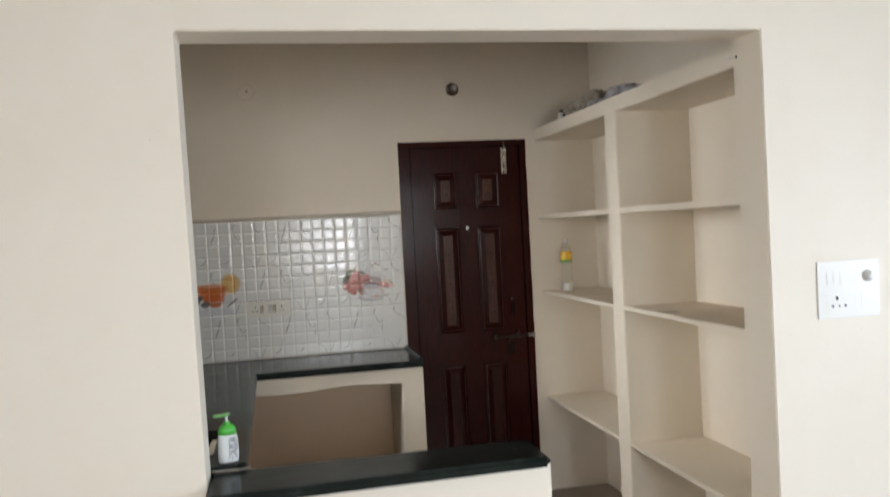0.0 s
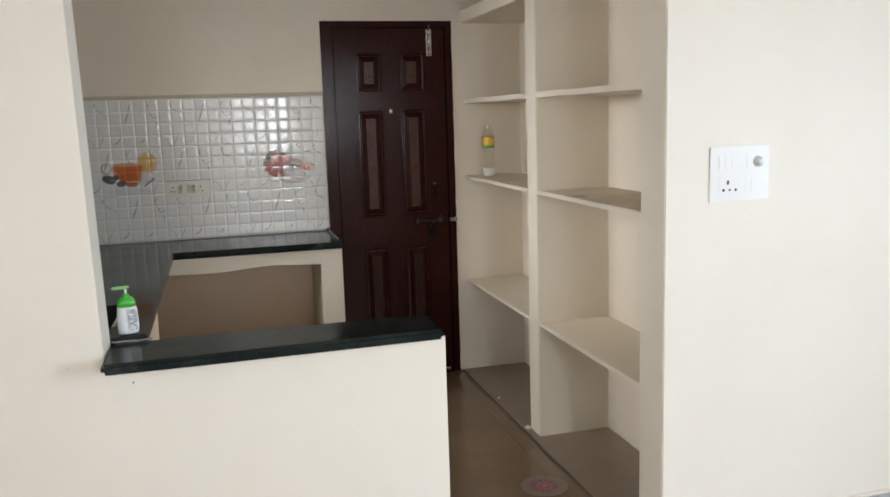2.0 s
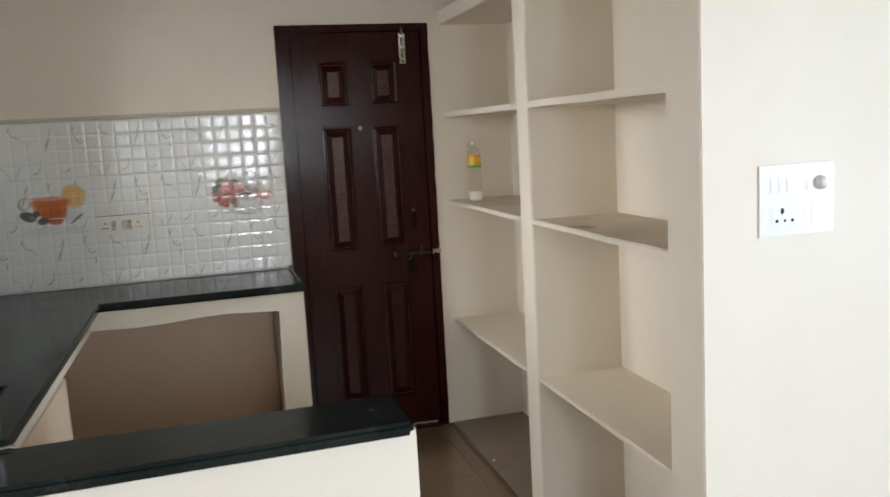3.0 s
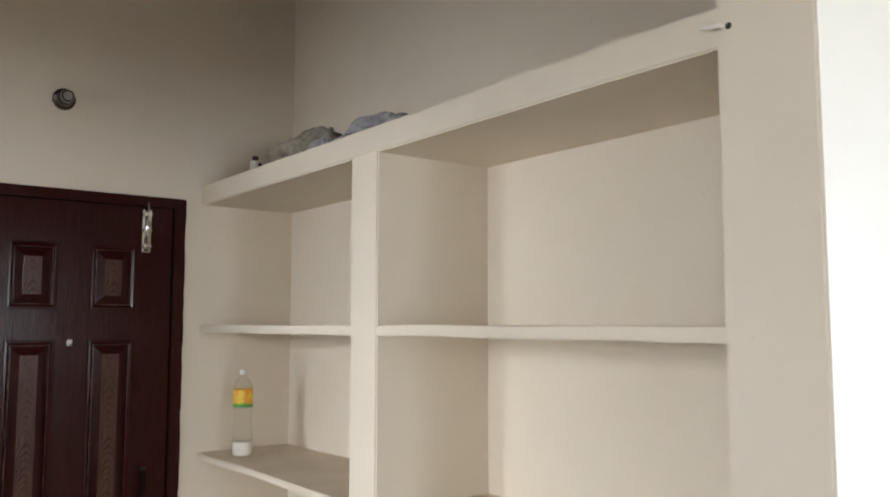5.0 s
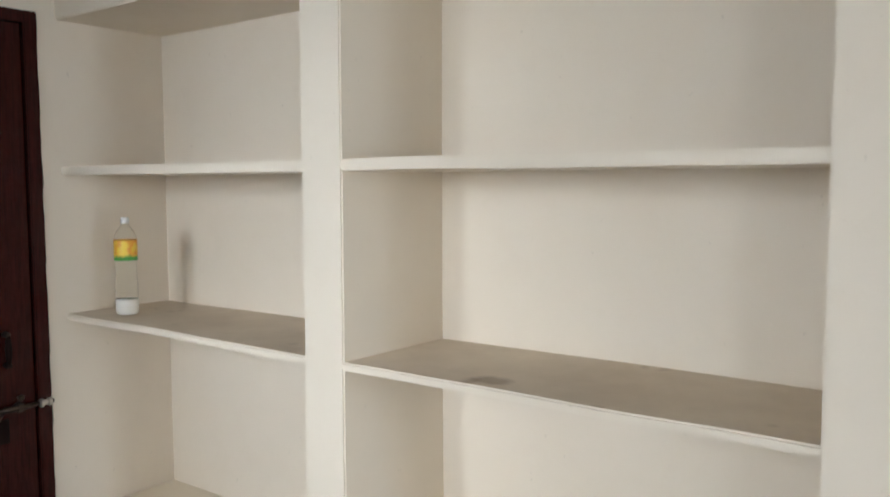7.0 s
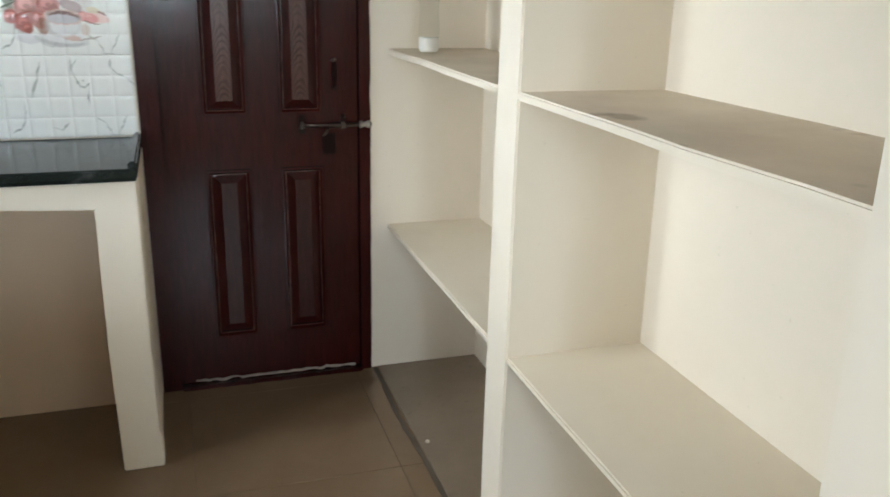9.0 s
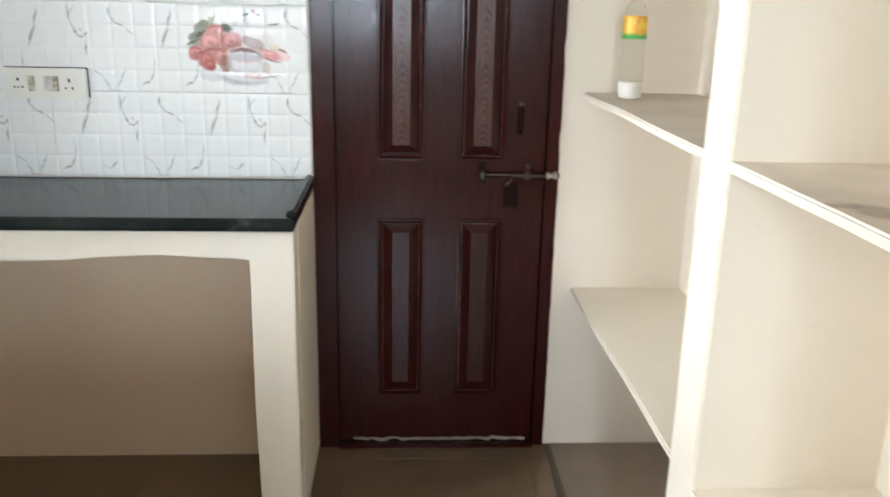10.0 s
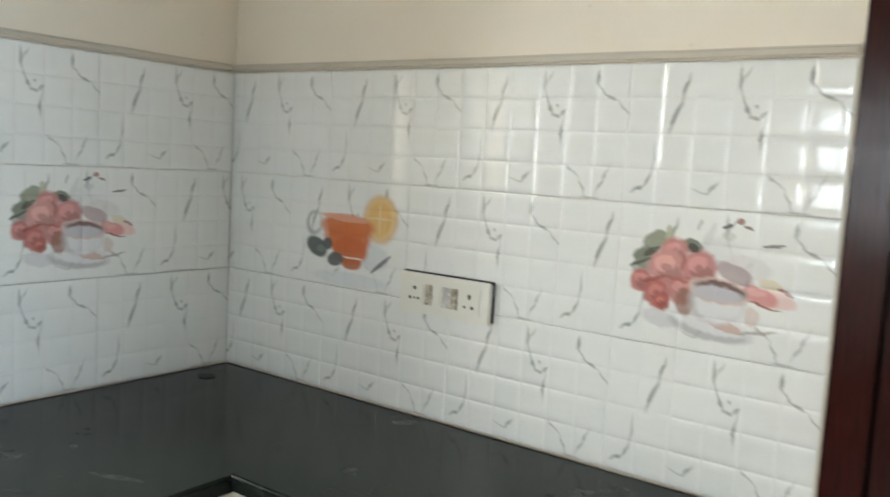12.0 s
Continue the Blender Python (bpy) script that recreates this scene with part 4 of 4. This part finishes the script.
part("cap", lathe([(0.011, 0.042), (0.011, 0.056), (0.008, 0.058)], 16), BROWN_PLASTIC, tin)

nail_hole = tagged(new("nail_hole", mesh_of("nail_hole", moved(lathe([(0.0025, 0), (0.0025, 0.001)], 10), pose(-1.676, 0.0, 0.822, 90, 0, 0)), HOLE)), label="tiny dark nail hole in the half wall", category="nail hole")
crumb = tagged(new("plaster_crumb", mesh_of("plaster_crumb", moved(crumpled(0.012, 0.016, 0.010, 2.2, 0.3), pose(-0.016, 1.262, 0.003)), WALL)), label="pale plaster crumb at the foot of the divider", category="debris")
crumb = tagged(new("plaster_crumb", mesh_of("plaster_crumb", moved(crumpled(0.006, 0.007, 0.005, 4.2, 0.3), pose(-0.010, 1.727, 0.004)), WALL)), label="tiny pale plaster crumb on the shelf base", category="debris")
# rangoli transfer on the floor
rang = thing("floor_sticker", pose(-0.181, 0.640, 0.0006), "round red and blue rangoli sticker on the brown floor", "sticker")
part("faded_ring", lathe([(0.098, 0), (0.098, 0.0003)], 40), DECAL_FADED, rang, "faded pale ring")
part("disc", lathe([(0.040, 0.0004), (0.040, 0.0007)], 32), PAINT_DECAL_PINK, rang)
for k in range(12):
    a = 2 * math.pi * k / 12
    part("petal", moved(lathe([(0.012, 0), (0.012, 0.0003)], 12), pose(0.046 * math.cos(a), 0.046 * math.sin(a), 0.0009, 0, 0, math.degrees(a)) @ Matrix.Diagonal((1.25, 0.8, 1, 1))), (PAINT_DECAL_RED, PAINT_DECAL_BLUE)[k % 2], rang)
for k in range(8):
    a = 2 * math.pi * k / 8
    part("petal", moved(lathe([(0.010, 0), (0.010, 0.0003)], 12), pose(0.022 * math.cos(a), 0.022 * math.sin(a), 0.0009, 0, 0, math.degrees(a)) @ Matrix.Diagonal((1.1, 0.7, 1, 1))), PAINT_DECAL_RED, rang)

# ---------------------------------------------------------------- wall tiles
CELL_W, CELL_H = 0.0625, 0.0635
PROFILE = (-1, -0.955, -0.90, -0.84, -0.5, 0, 0.5, 0.84, 0.90, 0.955)


def tile_mesh(name, x0, x1, z0, z1, mat):
    """A pressed tile, or a cut piece of one, with pillowed cells; local x and z from the tile's middle, facing -y."""
    def stops(a, b, first, step, count):
        out = []
        for k in range(count):
            for u in PROFILE:
                p = first + step * (k + 0.5 + u / 2)
                if a - 1e-6 <= p <= b + 1e-6:
                    out.append((p, u))
        if not out or b - out[-1][0] > 1e-4:
            out.append((b, 1))
        if out[0][0] - a > 1e-4:
            out.insert(0, (a, -1))
        return out
    us, vs = stops(x0, x1, -0.1875, CELL_W, 6), stops(z0, z1, -0.127, CELL_H, 4)
    ease = lambda u: (lambda d: d * d * (3 - 2 * d))(min(1.0, (1 - abs(u)) / 0.16))
    lift = lambda u, w: 0.0015 * ease(u) * ease(w) + 0.00013 * (1 - u * u) * (1 - w * w)
    verts = [(x, -lift(u, w), z) for z, w in vs for x, u in us]
    n = len(us)
    faces = [(j * n + i, j * n + i + 1, (j + 1) * n + i + 1, (j + 1) * n + i) for j in range(len(vs) - 1) for i in range(n - 1)]
    # rim back to the wall
    ring = list(range(n)) + [j * n + n - 1 for j in range(1, len(vs))] + [(len(vs) - 1) * n + i for i in range(n - 2, -1, -1)] + [j * n for j in range(len(vs) - 2, 0, -1)]
    back = len(verts)
    verts += [(verts[k][0], 0.0075, verts[k][2]) for k in ring]
    m = len(ring)
    faces += [(ring[(k + 1) % m], ring[k], back + k, back + (k + 1) % m) for k in range(m)]
    me = bpy.data.meshes.new(name)
    me.from_pydata(verts, [], faces)
    me.polygons.foreach_set("use_smooth", [k < len(faces) - m for k in range(len(faces))])
    me.materials.append(mat)
    return me


ROWS = ((1.0465, -0.375), (1.2985, 0.0), (1.5505, -0.375))      # middle heights of the three courses
GAP = 0.0004
whole = {}


def lay(parent, m, x_mid, z_mid, lo, hi, mat, zlo=-0.1255):
    key = (round(lo, 4), round(hi, 4), round(zlo, 4), mat.name)
    if key not in whole:
        whole[key] = tile_mesh("wall_tile", lo, hi, zlo, 0.1255, mat)
    ob = new("wall_tile", whole[key])
    ob.parent = parent
    ob.matrix_local = m @ pose(x_mid, 0, z_mid)
    return ob


def course(parent, m, z, end, start, joints, mats, zlo=-0.1255):
    """Tiles between the given joints, cut at start and end."""
    for (a, b), mt in zip(zip(joints, joints[1:]), mats):
        lo, hi = max(a, start), min(b, end)
        if hi - lo > 0.01:
            mid = (a + b) / 2 if abs(b - a - 0.375) < 1e-3 else a + 0.1875
            lay(parent, m, mid, z, lo - mid + GAP, hi - mid - GAP, mt, zlo)


TR, TL = -0.818, XL + 0.002
backsplash = tagged(new("tiled_splashback"), label="glossy white veined wall tiles with rose and tea prints", category="wall tiles", kind="structure")
face = pose(0, YB - 0.0076, 0)
plain = [TILE] * 5
course(backsplash, face, ROWS[0][0], TR, TL, [TR - 0.375 * k for k in (4, 3, 2, 1, 0)], plain)
course(backsplash, face, ROWS[2][0], TR, TL, [TR - 0.375 * k for k in (4, 3, 2, 1, 0)], plain)
course(backsplash, face, ROWS[1][0], TR, TL, [-2.443, -2.068, -1.693, -1.318, -1.193, TR], [TILE, TILE_TEA, TILE, TILE, TILE_ROSES])
side = tagged(new("tiled_splashback"), label="glossy white veined wall tiles beside the windows", category="wall tiles", kind="structure")
turn = Matrix.Translation((XL + 0.0076, 0, 0)) @ pose(0, 0, 0, 0, 0, 90)
end = YB - 0.009
course(side, turn, ROWS[0][0], end, FT + 0.002, [end - 0.375 * k for k in (6, 5, 4, 3, 2, 1, 0)], [TILE] * 6)
course(side, turn, ROWS[1][0], end, 1.685, [1.325, 1.700, 2.075, 2.450], [TILE, TILE_ROSES, TILE])
course(side, turn, ROWS[2][0], end, 1.685, [end - 0.375 * k for k in (2, 1, 0)], [TILE] * 2)
structure("trim_tile_top", wobbly(cut_long(box(XL + 0.0005, TR + 0.004, YB - 0.016, YB - 0.0005, 1.678, 1.697, 0.005, 3), 0.12), 0.0015, 6), BORDER, "grey-beige plaster border over the tiles")
structure("trim_tile_top_side", wobbly(cut_long(box(XL + 0.0005, XL + 0.016, 1.69, YB - 0.017, 1.678, 1.697, 0.005, 3), 0.12), 0.0015, 6), BORDER, "grey-beige plaster border over the tiles")
structure("trim_tile_end", box(TR + 0.0005, TR + 0.0045, YB - 0.0105, YB - 0.0005, CT + 0.02, 1.677, 0.001), BORDER, "pale edge of the tiling beside the door")

# ---------------------------------------------------------------- floor tiles
T = 0.6
tile = mesh_of("floor_tile", box(-T / 2 + 0.0006, T / 2 - 0.0006, -T / 2 + 0.0006, T / 2 - 0.0006, -0.0028, 0, 0.0008, 1), FLOOR)
for i in range(-7, 5):
    for j in range(-7, 4):
        x, y = -0.125 + T * (i + 0.5), 0.42 + T * (j + 0.5)
        if HX0 - 0.2 < x < HX1 + 0.2 and HY - 0.2 < y < YB + 0.3:
            ob = new("floor_tile", tile)
            ob.parent = floor
            ob.location = (x, y, 0)
